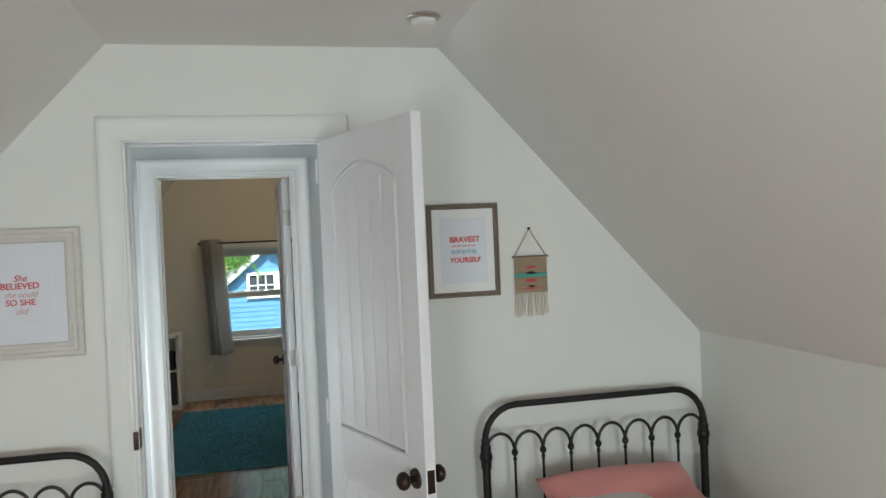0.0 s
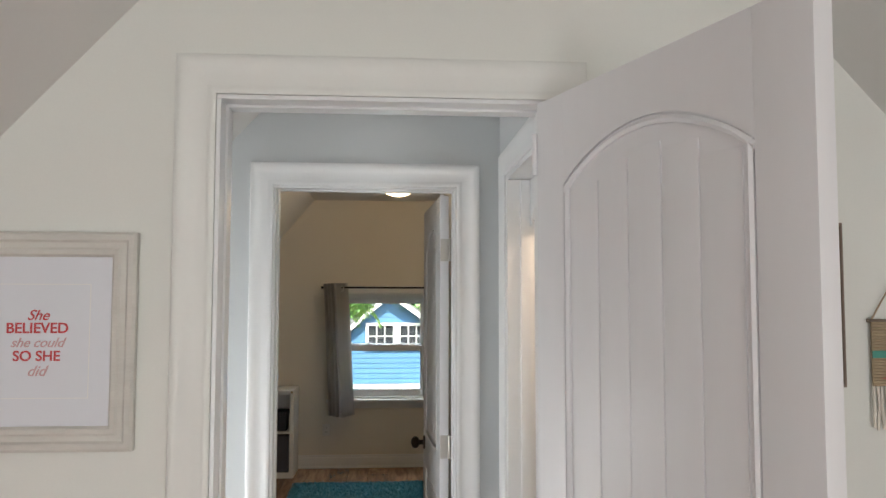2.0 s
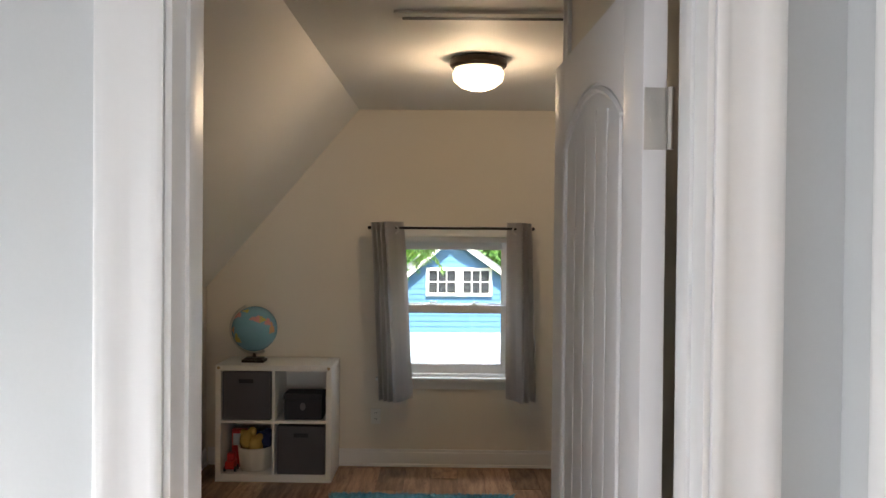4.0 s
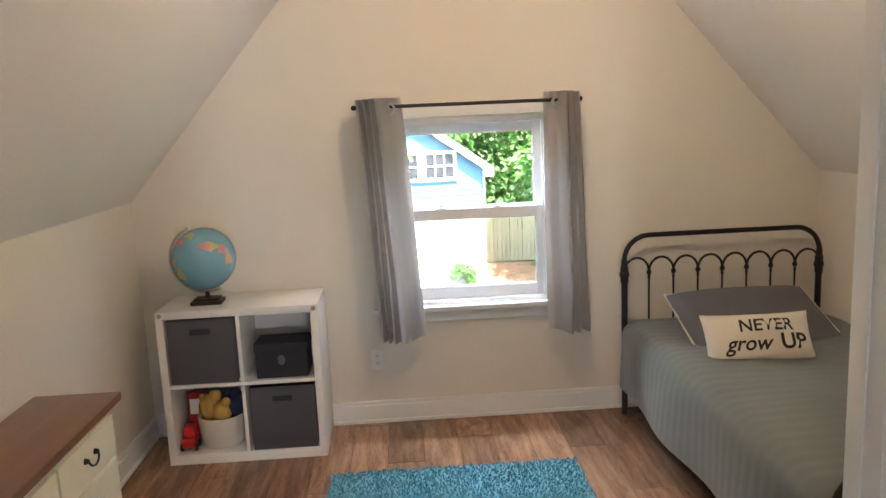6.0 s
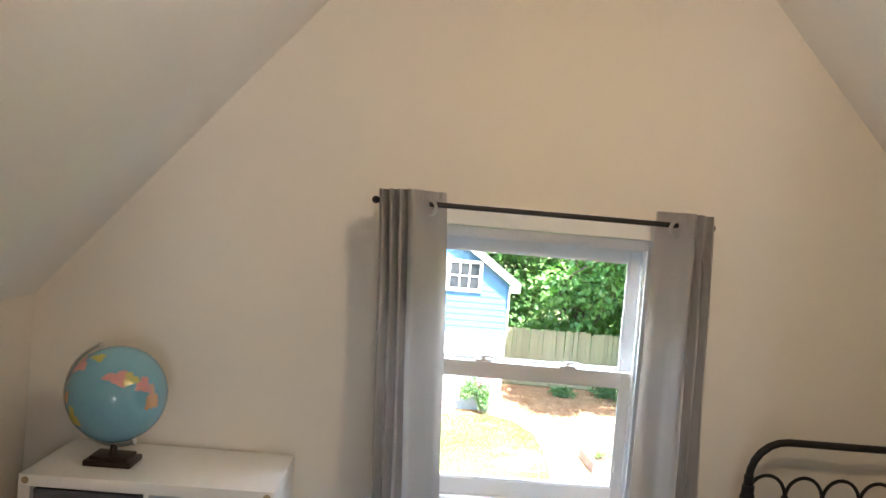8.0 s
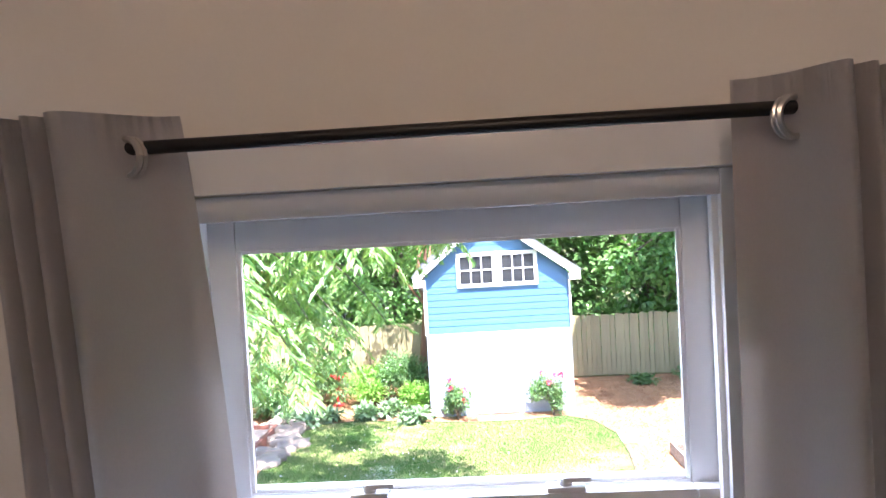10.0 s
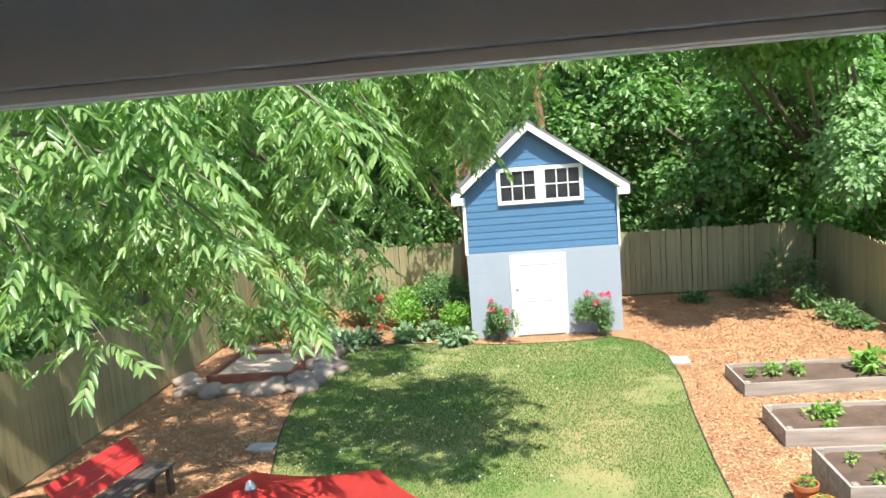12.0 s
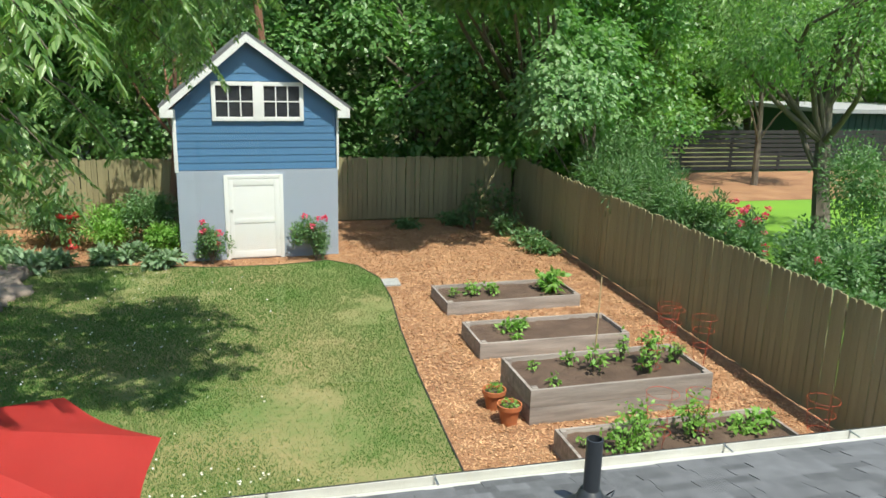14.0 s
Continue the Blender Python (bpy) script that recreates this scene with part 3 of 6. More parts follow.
# bathroom: tiled tub wall, mosaic band, curtain rod
struct("wall_tiled_back", gable(2.75, 2.788, S1, x0=.60, x1=2.13), M_GROUT, "tiled bathroom wall")
struct("wall_tiled_side", box(1.76, 1.6, 0, 1.80, 2.75, 1.60), M_GROUT, "tiled bathroom wall")
struct("wall_bath_inner", box(.602, 1.25, 0, .64, 2.75, 2.39), M_CEIL)
rod = solo("shower_curtain_rod", cyl(bmesh.new(), (.642, 2.05, 1.72), (1.757, 2.05, 1.72), .0125), M_STEEL, "chrome shower curtain rod across the tub", "curtain rod")
tub = thing("bathtub", "white bathtub beside the tiled wall", "bathtub", (1.2, 2.35, 0))
bm = box(.645, 2.0, 0, 1.755, 2.08, .45, .02)
bx(bm, .645, 2.68, 0, 1.755, 2.745, .45, .02); bx(bm, .645, 2.081, 0, .72, 2.679, .45, .02); bx(bm, 1.68, 2.081, 0, 1.755, 2.679, .45, .02); bx(bm, .721, 2.081, .05, 1.679, 2.679, .12)
under(tub, part("basin", bm, M_TRIM, None))

# window in the far gable
win = tagged(new("window_1"), "white vinyl double-hung window with two sash locks", kind="structure")
x0, x1, z0, z1 = HOLE3
def wp(name, mat, *a, bev=.003, label=""):
    return part(name, box(*a, bev=bev), mat, win, label)
for xa, xb in ((x0 + .0005, x0 + .042), (x1 - .042, x1 - .0005)):
    wp("jamb", M_VINYL, xa, 5.684, z0 + .001, xb, 5.80, z1 - .001)
    wp("jamb_track", M_VINYL, (xa + xb) / 2 - .008, 5.70, z0 + .03, (xa + xb) / 2 + .03 * (1 if xa < 0 else -1), 5.72, z1 - .04)
wp("head_jamb", M_VINYL, x0 + .042, 5.684, z1 - .04, x1 - .042, 5.85, z1 - .001)
wp("sill_frame", M_VINYL, x0 + .042, 5.684, z0 + .001, x1 - .042, 5.85, z0 + .022)
GX0, GX1 = -.179, .530
def sash(y, za, zb, gz0, gz1, kind):
    s = part(kind, box(GX0 - .048, y - .016, za, GX0, y + .016, zb, .004), M_VINYL, win)
    part("stile", box(GX1, y - .016, za, GX1 + .048, y + .016, zb, .004), M_VINYL, s)
    part("top_rail", box(GX0 + .0005, y - .0155, gz1, GX1 - .0005, y + .0155, zb, .004), M_VINYL, s)
    part("bottom_rail", box(GX0 + .0005, y - .0155, za, GX1 - .0005, y + .0155, gz0, .004), M_VINYL, s)
    p = part("pane", box(GX0 - .004, y - .002, gz0 - .004, GX1 + .004, y + .002, gz1 + .004), M_GLASS, s, "clear glass pane")
    p.visible_shadow = False
    for q in ((GX0, GX0 + .007), (GX1 - .007, GX1)):
        part("glazing_bead", box(q[0], y - .012, gz0, q[1], y - .003, gz1, .002), M_VINYL, s)
    for q in ((gz0, gz0 + .006), (gz1 - .006, gz1)):
        part("glazing_bead", box(GX0 + .008, y - .012, q[0], GX1 - .008, y - .003, q[1], .002), M_VINYL, s)
        part("outer_bead", box(GX0 + .001, y + .003, q[0], GX1 - .001, y + .014, q[1], .002), M_VINYL, s)
sash(5.768, 1.118, 1.60, 1.155, 1.553, "upper_sash")
sash(5.732, .662, 1.152, .722, 1.098, "lower_sash")
for xx in (.02, .33):
    bm = box(xx - .03, 5.719, 1.152, xx + .03, 5.748, 1.160, .002)
    cyl(bm, (xx, 5.733, 1.160), (xx, 5.733, 1.172), .011)
    bx(bm, xx - .004, 5.722, 1.166, xx + .04, 5.734, 1.174, .002)
    part("sash_lock", bm, M_VINYL, win)
wp("head_casing", M_TRIM, x0 - .075, 5.662, z1 + .0005, x1 + .075, 5.6795, z1 + .075)
for xa, xb in ((x0 - .075, x0 - .0005), (x1 + .0005, x1 + .075)):
    wp("side_casing", M_TRIM, xa, 5.663, z0, xb, 5.6795, z1)
wp("window_stool", M_TRIM, x0 - .1, 5.63, z0 - .024, x1 + .1, 5.6838, z0 - .0005, bev=.006)
wp("apron", M_TRIM, x0 - .075, 5.664, z0 - .085, x1 + .075, 5.6795, z0 - .0245)


def base(name, a0, a1, c, face, along):
    bm = bmesh.new()
    for lo, hi, t in ((0, .10, .012), (.1003, .122, .008), (.0, .018, .022)):
        cc = sorted((c, c + face * t))
        if along == "x":
            bx(bm, a0, cc[0], lo, a1, cc[1], hi, .002)
        else:
            bx(bm, cc[0], a0, lo, cc[1], a1, hi, .002)
    struct(name, bm, M_TRIM, "white moulded baseboard", 38)


base("baseboard_1", -1.565, 2.055, 5.679, -1, "x")
base("baseboard_2", 1.37, 5.655, -1.579, 1, "y")
base("baseboard_3", 2.87, 5.655, 2.069, -1, "y")
base("baseboard_4", .62, 2.05, 2.851, 1, "x")


RY, RZ = 5.50, 1.698


def smooth_run(pts, n):
    """A soft line through (x, y) points, n steps between neighbours."""
    out = []
    for i in range(len(pts) - 1):
        p = [Vector(pts[max(0, min(len(pts) - 1, i + k))]) for k in (-1, 0, 1, 2)]
        for q in range(n):
            t = q / n
            out.append(.5 * (2 * p[1] + (p[2] - p[0]) * t + (2 * p[0] - 5 * p[1] + 4 * p[2] - p[3]) * t * t + (3 * p[1] - p[0] - 3 * p[2] + p[3]) * t ** 3))
    return out + [Vector(pts[-1])]


def curtain(name, plan, lead, outer, ring_x, label):
    """A grommet panel: plan runs from the leading edge to the outer one, (x, y) at the rod."""
    root = thing(name, label, "curtain", (0, 0, 0), "curtains at the window")
    bm = bmesh.new()
    run = smooth_run(plan, 9)
    rows, g = 22, []
    for r in range(rows + 1):
        v = r / rows
        ln = []
        for c, p in enumerate(run):
            u = c / (len(run) - 1)
            deep = 1 + .25 * v + .12 * math.sin(5 * v + 4 * u)
            x = p.x + (lead * (1 - u) + outer * u) * v ** .8 + .004 * math.sin(7 * v + 9 * u) * v
            y = RY - .02 + (p.y - RY + .02) * deep + .006 * v * math.sin(6 * v + 7 * u)
            ln.append(bm.verts.new((x, y, RZ + .044 - v * 1.228 - .008 * math.sin(6 * u) * v - .010 * u * (1 - v))))
        g.append(ln)
    for a, b in zip(g, g[1:]):
        for c in range(len(run) - 1):
            bm.faces.new((a[c], a[c + 1], b[c + 1], b[c]))
    bmesh.ops.solidify(bm, geom=bm.faces[:], thickness=.002)
    part("cloth", bm, M_CURTAIN, root, smooth=60)
    turn = Matrix.Translation((ring_x, RY - .003, RZ - .012)) @ Matrix.Rotation(radians(-24 if ring_x < 0 else 24), 4, "Z")
    bm = bmesh.new()
    for y in (-.004, .004):
        tube(bm, [turn @ Vector((.024 * math.cos(q * .349), y, .024 * math.sin(q * .349))) for q in range(19)], .0045, 6)
    part("grommet", bm, M_STEEL, root, "bright steel grommet")
    return root


def folds(lead, ring, outer, count):
    """The plan of a drawn panel: a flap behind the rod, then full folds that lap over one another in front of it."""
    way = 1 if outer > ring else -1
    first = abs(outer - ring) * .45
    step = (abs(outer - ring) - first) / (count - 1)
    plan = [(lead, RY + .040), ((lead + ring) / 2, RY + .030), (ring, RY)]
    x = ring
    for k in range(count):
        w = first if k == 0 else step
        plan += [(x + way * w * .34, RY - .036), (x + way * w * .74, RY - .066 + .006 * (k % 2)), (x + way * w * 1.02, RY - .054), (x + way * w * .88, RY - .014)]
        x += way * w
    return plan + [(outer, RY - .004), (outer + way * .006, RY + .014)]


curtain("curtain", folds(-.170, -.223, -.388, 4), .075, .062, -.223, "grey grommet curtain panel hanging open on a black rod")
curtain("curtain", folds(.546, .604, .708, 3), .003, .044, .604, "grey grommet curtain panel hanging open on a black rod")
cr = thing("curtain_rod", "thin black metal curtain rod above the window", "curtain rod")
part("pole", cyl(bmesh.new(), (-.400, RY, RZ), (.722, RY, RZ), .009), M_BLACK, cr)
for x in (-.402, .724):
    part("finial", ball(bmesh.new(), (x, RY, RZ), .013), M_BLACK, cr)
for x in (-.365, .690):
    bm = cyl(bmesh.new(), (x, RY, RZ - .002), (x, 5.678, RZ - .002), .006)
    cyl(bm, (x, 5.672, RZ - .002), (x, 5.679, RZ - .002), .02)
    part("bracket", bm, M_BLACK, cr)
ol = thing("outlet", "white wall outlet below the window", "outlet")
part("cover_plate", box(-.40, 5.673, .30, -.33, 5.6795, .41, .002), M_WHITE, ol)
for z in (.335, .378):
    part("socket", box(-.38, 5.6715, z - .014, -.35, 5.674, z + .014, .001), M_WHITE, ol)
    # Socket slots are dark strips on the face, in place of shaded holes.
    for xx in (-.371, -.36):
        part("slot", box(xx, 5.6712, z - .006, xx + .0025, 5.6716, z + .006), M_DARK, ol)

# ceiling fixtures
cl = thing("ceiling_light", "lit flush ceiling lamp with a bronze rim and opal dome", "ceiling lamp", (.29, 4.15, 2.54))
part("rim", lathe(bmesh.new(), [(.12, 0), (.145, -.008), (.145, -.035), (.13, -.05), (.12, -.05)], (0, 0, 0), 32), M_BRONZE, cl)
bm = lathe(bmesh.new(), [(.119, -.05), (.132, -.075), (.125, -.11), (.09, -.14), (.045, -.155), (.002, -.158)], (0, 0, 0), 32)
dome = part("dome", bm, M_BULB, cl, "glowing opal glass dome")
dome.visible_shadow = False
vent = thing("ceiling_vent", "white slotted ceiling vent", "vent")
part("frame", box(-.08, 3.33, 2.528, .77, 3.47, 2.5395, .002), M_CEIL, vent)
# Dark strip under the frame stands for shade inside the vent.
part("slot", box(-.05, 3.385, 2.526, .74, 3.415, 2.5285), M_DARK, vent)
dl = thing("ceiling_downlight", "small round recessed ceiling light, unlit", "ceiling lamp", (.90, -.42, 2.40))
part("ring", lathe(bmesh.new(), [(.055, 0), (.06, -.006), (.056, -.012), (.045, -.016), (.04, -.012)], n=28), M_STEEL, dl)
part("lens", lathe(bmesh.new(), [(.041, -.004), (.041, -.026), (.033, -.034), (.002, -.036)], n=28), M_WHITE, dl)


# ---- beds ----
def bed(name, label, w, m, group, head=1.0, arch_z=.80, length=1.95):
    """Black iron bed; head at local y=0, length towards -y."""
    root = thing(name, label, "bed", (0, 0, 0), group)
    def board(y, zt, za, zlow, nm):
        n, r = 8, .13
        pts = [(-w / 2, y, zt - r)] + [(-w / 2 + r - r * math.cos(a), y, zt - r + r * math.sin(a)) for a in np.linspace(.2, 1.57, 6)]
        pts += [(-p[0], y, p[2]) for p in pts[::-1]]
        part(nm + "_hoop", tube(bmesh.new(), pts, .0135, 10), M_BLACK, root)
        for sx in (-1, 1):
            part("post", cyl(bmesh.new(), (sx * w / 2, y, 0), (sx * w / 2, y, zt - r + .005), .0165, n=12), M_BLACK, root)
            bm = ball(bmesh.new(), (sx * w / 2, y, za - .01), .026, (1, 1, 1.15))
            cyl(bm, (sx * w / 2, y, za - .055), (sx * w / 2, y, za + .035), .021, .021, 12)
            part("collar", bm, M_BLACK, root)
        sp = w / n
        for k in range(n):
            xa, xb = -w / 2 + k * sp, -w / 2 + (k + 1) * sp
            pts = [(xa + sp / 2 - sp / 2 * math.cos(a), y, za + .075 * math.sin(a)) for a in np.linspace(0, math.pi, 13)]
            part("arch", tube(bmesh.new(), pts, .0065, 7), M_BLACK, root)
            if k:
                part("spindle", cyl(bmesh.new(), (xa, y, zlow), (xa, y, za), .0055, n=8), M_BLACK, root)
                bm = ball(bmesh.new(), (xa, y, za - .004), .0135, (1, 1, 1.2), 10, 8)
                ball(bm, (xa, y, za - .03), .009, (1, 1, 1), 8, 6)
                part("knuckle", bm, M_BLACK, root)
        part("cross_bar", cyl(bmesh.new(), (-w / 2, y, zlow), (w / 2, y, zlow), .01, n=10), M_BLACK, root)
    board(0, head, arch_z, .40, "headboard")
    board(-length, .62, .47, .26, "footboard")
    for sx in (-1, 1):
        part("side_rail", box(sx * (w / 2 - .02) - .012, -length + .016, .27, sx * (w / 2 - .02) + .012, -.016, .32, .002), M_BLACK, root)
    part("slats", box(-w / 2 + .04, -length + .03, .30, w / 2 - .04, -.03, .315), M_BLACK, root)
    root.matrix_basis = m
    return root


def soft(w, l, h, nx, ny, fn):
    """A closed cushion-like sheet: fn(u, v) gives the top's height share."""
    bm = bmesh.new()
    tp, bt = [], []
    for j in range(ny + 1):
        a, b = [], []
        for i in range(nx + 1):
            u, v = i / nx * 2 - 1, j / ny * 2 - 1
            x, y, k = u * w / 2 * (1 - .045 * (1 - v * v) * abs(u) ** 3), v * l / 2 * (1 - .07 * (1 - u * u) * abs(v) ** 3), fn(u, v)
            rim = max(abs(u), abs(v))
            a.append(bm.verts.new((x, y, h * k)))
            b.append(a[-1] if rim > .999 else bm.verts.new((x, y, -h * .45 * k)))
        tp.append(a); bt.append(b)
    for j in range(ny):
        for i in range(nx):
            bm.faces.new((tp[j][i], tp[j][i + 1], tp[j + 1][i + 1], tp[j + 1][i]))
            bm.faces.new((bt[j][i], bt[j + 1][i], bt[j + 1][i + 1], bt[j][i + 1]))
    bmesh.ops.recalc_face_normals(bm, faces=bm.faces)
    return bm


def pillow(name, label, w, l, h, mat, m, seam=None):
    root = thing(name, label, "pillow")
    def fn(u, v):
        k = max(0, (1 - abs(u) ** 3.2) * (1 - abs(v) ** 3.2)) ** .55
        return k * (1 + .05 * math.sin(5 * u + 2 * v) + .04 * math.sin(7 * v - 3 * u))
    part("cushion", soft(w, l, h, 26, 18, fn), mat, root, smooth=80)
    if seam:
        pts = [(sx * w / 2 * .985, sy * l / 2 * .985, 0) for sx, sy in ((-1, -1), (1, -1), (1, 1), (-1, 1), (-1, -1))]
        part("piping", tube(bmesh.new(), pts, .006, 6), seam, root)
    root.matrix_basis = m
    return root


def quilt(name, label, w, l, zt, drop, m, mat, group=""):
    """A coverlet over a mattress with stitched ridges, its sides hanging."""
    root = thing(name, label, "bedding", (0, 0, 0), group)
    bm = bmesh.new()
    prof = []
    for k in range(61):
        s = (k / 60 * 2 - 1) * (w / 2 + drop)
        a = abs(s)
        if a <= w / 2 - .06:
            x, z = s, zt
        else:
            t = a - (w / 2 - .06)
            if t < .13:
                ang = t / .13 * 1.5
                x, z = math.copysign(w / 2 - .06 + .083 * math.sin(ang), s), zt - .083 * (1 - math.cos(ang))
            else:
                x, z = math.copysign(w / 2 + .024 + .05 * (t - .13), s), zt - .078 - (t - .13)
        prof.append((x, z))
    ny, g = 150, []
    for j in range(ny + 1):
        y = -j / ny * l
        ln = []
        for k, (x, z) in enumerate(prof):
            ridge = .0022 * abs(math.sin(j * .62)) + .006 * math.sin(x * 5 + y * 3) + .004 * math.sin(y * 9 - x * 4)
            hang = .018 * math.sin(y * 7 + (1 if x > 0 else 0)) * max(0, (zt - .1 - z)) / max(drop, .1)
            end = max(0, (j - ny + 10) / 10) ** 2 * .06
            ln.append(bm.verts.new((x + (hang + ridge * .8 if z < zt - .09 else 0) * (1 if x > 0 else -1), y, z + (ridge if z > zt - .09 else 0) - end)))
        g.append(ln)
    for a, b in zip(g, g[1:]):
        for c in range(60):
            bm.faces.new((a[c], a[c + 1], b[c + 1], b[c]))
    bmesh.ops.recalc_face_normals(bm, faces=bm.faces)
    part("coverlet", bm, mat, root, smooth=80)
    root.matrix_basis = m
    return root


def mattress(label, w, l, z0, z1, m):
    o = solo("mattress", box(-w / 2, -l + .01, z0, w / 2, -.03, z1, .04), M_SHEET, label, "mattress")
    o.matrix_basis = m
    return o


B1, B2, B3 = pose(1.613, -.085, 0), pose(-.72, -.085, 0), pose(1.498, 5.575, 0)
bed("bed", "black iron bed frame with an arched spindle headboard", .94, B1, "black iron beds", .985)
bed("bed", "black iron bed frame with an arched spindle headboard", .97, B2, "black iron beds", .955, .775)
bed("bed", "black iron bed frame with arched spindles in the far bedroom", 1.06, B3, "black iron beds", .98, .785, 1.98)
for b, w in ((B1, .88), (B2, .9), (B3, .98)):
    mattress("pale mattress on a black iron bed frame", w, 1.9, .316, .50, b)
quilt("quilt", "pink coverlet over a mattress", .90, 1.86, .53, .22, B1 @ pose(0, -.04, 0), M_PINK, "bed covers")
quilt("quilt", "pink coverlet over a mattress", .92, 1.86, .53, .22, B2 @ pose(0, -.04, 0), M_PINK, "bed covers")
quilt("quilt", "grey ribbed coverlet hanging over the bed's side", 1.06, 1.93, .535, .36, B3 @ pose(0, -.035, 0), M_QUILT, "bed covers")
pillow("pillow", "plump pink cotton pillow against the headboard", .62, .42, .085, M_PINK, B1 @ pose(.02, -.24, .615, 24, 0, 0))
pillow("pillow", "pale patterned pillow on a pink bed", .62, .38, .07, M_SHEET, B1 @ pose(-.10, -.36, .60, 14, 0, 6))
pillow("cushion", "mint green cushion lying on the bed", .42, .32, .07, M_MINT, B1 @ pose(.10, -.52, .62, 12, 0, -8))
pillow("pillow", "plump pink cotton pillow on the bed", .62, .42, .085, M_PINK, B2 @ pose(0, -.26, .59, 14, 0, 0))
pillow("pillow", "charcoal grey pillow with pale piping on the bed", .74, .46, .085, M_GPIL, B3 @ pose(.0, -.36, .60, 24, 0, 3), M_CANVAS)
pc = pillow("cushion", "cream canvas cushion with black hand lettering", .49, .245, .070, M_CANVAS, B3 @ pose(-.135, -.70, .60, 58, 0, -2))
for tx, sz, cx, cy, sh in (("NEVER", .080, .015, .044, .10), ("grow", .092, -.075, -.036, .35), ("UP", .098, .125, -.034, .05)):
    ob = writing(tx, sz, M_INK, pc, Matrix.Identity(4), shear=sh, bold=.0012 if tx != "UP" else .002)
    for v in ob.data.vertices:
        x, y = v.co.x + cx, v.co.y + cy
        u, w_ = min(.98, abs(x) / .245), min(.98, abs(y) / .1175)
        k = ((1 - u ** 3.2) * (1 - w_ ** 3.2)) ** .55 * (1 + .05 * math.sin(5 * x / .245 + 2 * y / .1175) + .04 * math.sin(7 * y / .1175 - 3 * x / .245))
        v.co = (x, y, .070 * k + .0025 + v.co.z)

# ---- far bedroom furniture ----
cube = thing("cube_organizer", "white four-cube shelf unit with two fabric bins", "shelf", (-.99, 5.46, 0))
X0, X1, Y0, Y1, ZT = -1.392, -.622, 5.28, 5.655, .775
under(cube, *[part(nm, box(*a, bev=.002), M_WHITE, None) for nm, a in (
    ("side_panel", (X0, Y0, 0, X0 + .036, Y1, ZT - .0365)), ("side_panel", (X1 - .036, Y0, 0, X1, Y1, ZT - .0365)),
    ("top_panel", (X0, Y0, ZT - .036, X1, Y1, ZT)), ("bottom_panel", (X0 + .0365, Y0, .0, X1 - .0365, Y1, .05)),
    ("shelf", (X0 + .0365, Y0 + .002, .390, X1 - .0365, Y1, .408)), ("divider", ((X0 + X1) / 2 - .009, Y0 + .002, .0505, (X0 + X1) / 2 + .009, Y1, .3895)),
    ("divider", ((X0 + X1) / 2 - .009, Y0 + .002, .4085, (X0 + X1) / 2 + .009, Y1, ZT - .0365)), ("back_panel", (X0 + .037, Y1 - .006, .051, X1 - .037, Y1 - .001, ZT - .037)))])
for x in (X0 + .02, X1 - .02):
    under(cube, part("cam_cover", cyl(bmesh.new(), (x, Y0 - .001, ZT - .018), (x, Y0 + .001, ZT - .018), .011, n=12), M_ROPE, None))


def bin_(x, z, label):
    r = thing("storage_bin", label, "bin", (x, Y0, z), "grey fabric bins")
    h, w = .322, .315
    bm = box(-w / 2, .008, 0, w / 2, .012, h, .0015)
    part("front", bm, M_BIN, r)
    bm = box(-w / 2, .0125, .0, -w / 2 + .004, .33, h)
    bx(bm, w / 2 - .004, .0125, 0, w / 2, .33, h); bx(bm, -w / 2 + .004, .326, 0, w / 2 - .004, .33, h); bx(bm, -w / 2 + .004, .0125, 0, w / 2 - .004, .326, .004)
    part("body", bm, M_BIN, r)
    # The front has no hole; a dark strip imitates the shaded cut-out.
    part("handle_slot", box(-.048, .0055, h - .075, .048, .0078, h - .048, .001), M_DARK, r, "dark strip standing for the shaded handle cut-out")
    part("hem", box(-w / 2, .0065, h - .014, w / 2, .0078, h, .0005), M_BIN, r)


CX = (X0 + X1) / 2
bin_(CX - .183, .4085, "dark grey felt bin with a cut-out handle")
bin_(CX + .183, .051, "dark grey felt bin with a cut-out handle")
bb = thing("treasure_box", "black box with a pale emblem on the shelf", "box", (CX + .19, 5.40, .4085))
part("body", box(-.125, -.09, 0, .125, .09, .13, .006), M_DARK, bb)
part("lid", box(-.13, -.095, .1305, .13, .095, .175, .008), M_DARK, bb)
part("emblem", ball(bmesh.new(), (0, -.091, .09), .024, (.8, .12, 1.1)), M_SKULL, bb)
bk = thing("basket", "white round basket full of toys", "basket", (CX - .15, 5.42, .0505))
part("shell", lathe(bmesh.new(), [(.09, 0), (.105, .02), (.118, .16), (.112, .16), (.1, .02), (.002, .015)], n=28), M_CANVAS, bk)
for i, (dx, dy, dz, r, mt) in enumerate(((-.05, 0, .19, .06, M_TOYY), (.05, .02, .18, .06, M_TOYB), (.01, -.03, .17, .05, M_TOYY), (.08, -.02, .2, .04, M_TOYB))):
    bm = ball(bmesh.new(), (0, 0, 0), r, (1, .9, 1.2))
    ball(bm, (r * .5, -.01, r * 1.1), r * .5); ball(bm, (-r * .6, 0, r * .9), r * .35)
    o = solo("soft_toy", bm, mt, "small plush toy heaped in a white basket", "toy", "toys in the basket")
    o.location = (CX - .15 + dx, 5.42 + dy, .05 + dz)
tr = thing("toy_truck", "red plastic toy standing on the lower shelf", "toy", (CX - .30, 5.36, .051))
part("body", bx(box(-.03, -.05, .02, .03, .05, .07, .01), -.025, -.02, .0705, .025, .04, .12, .01), M_TOYR, tr)
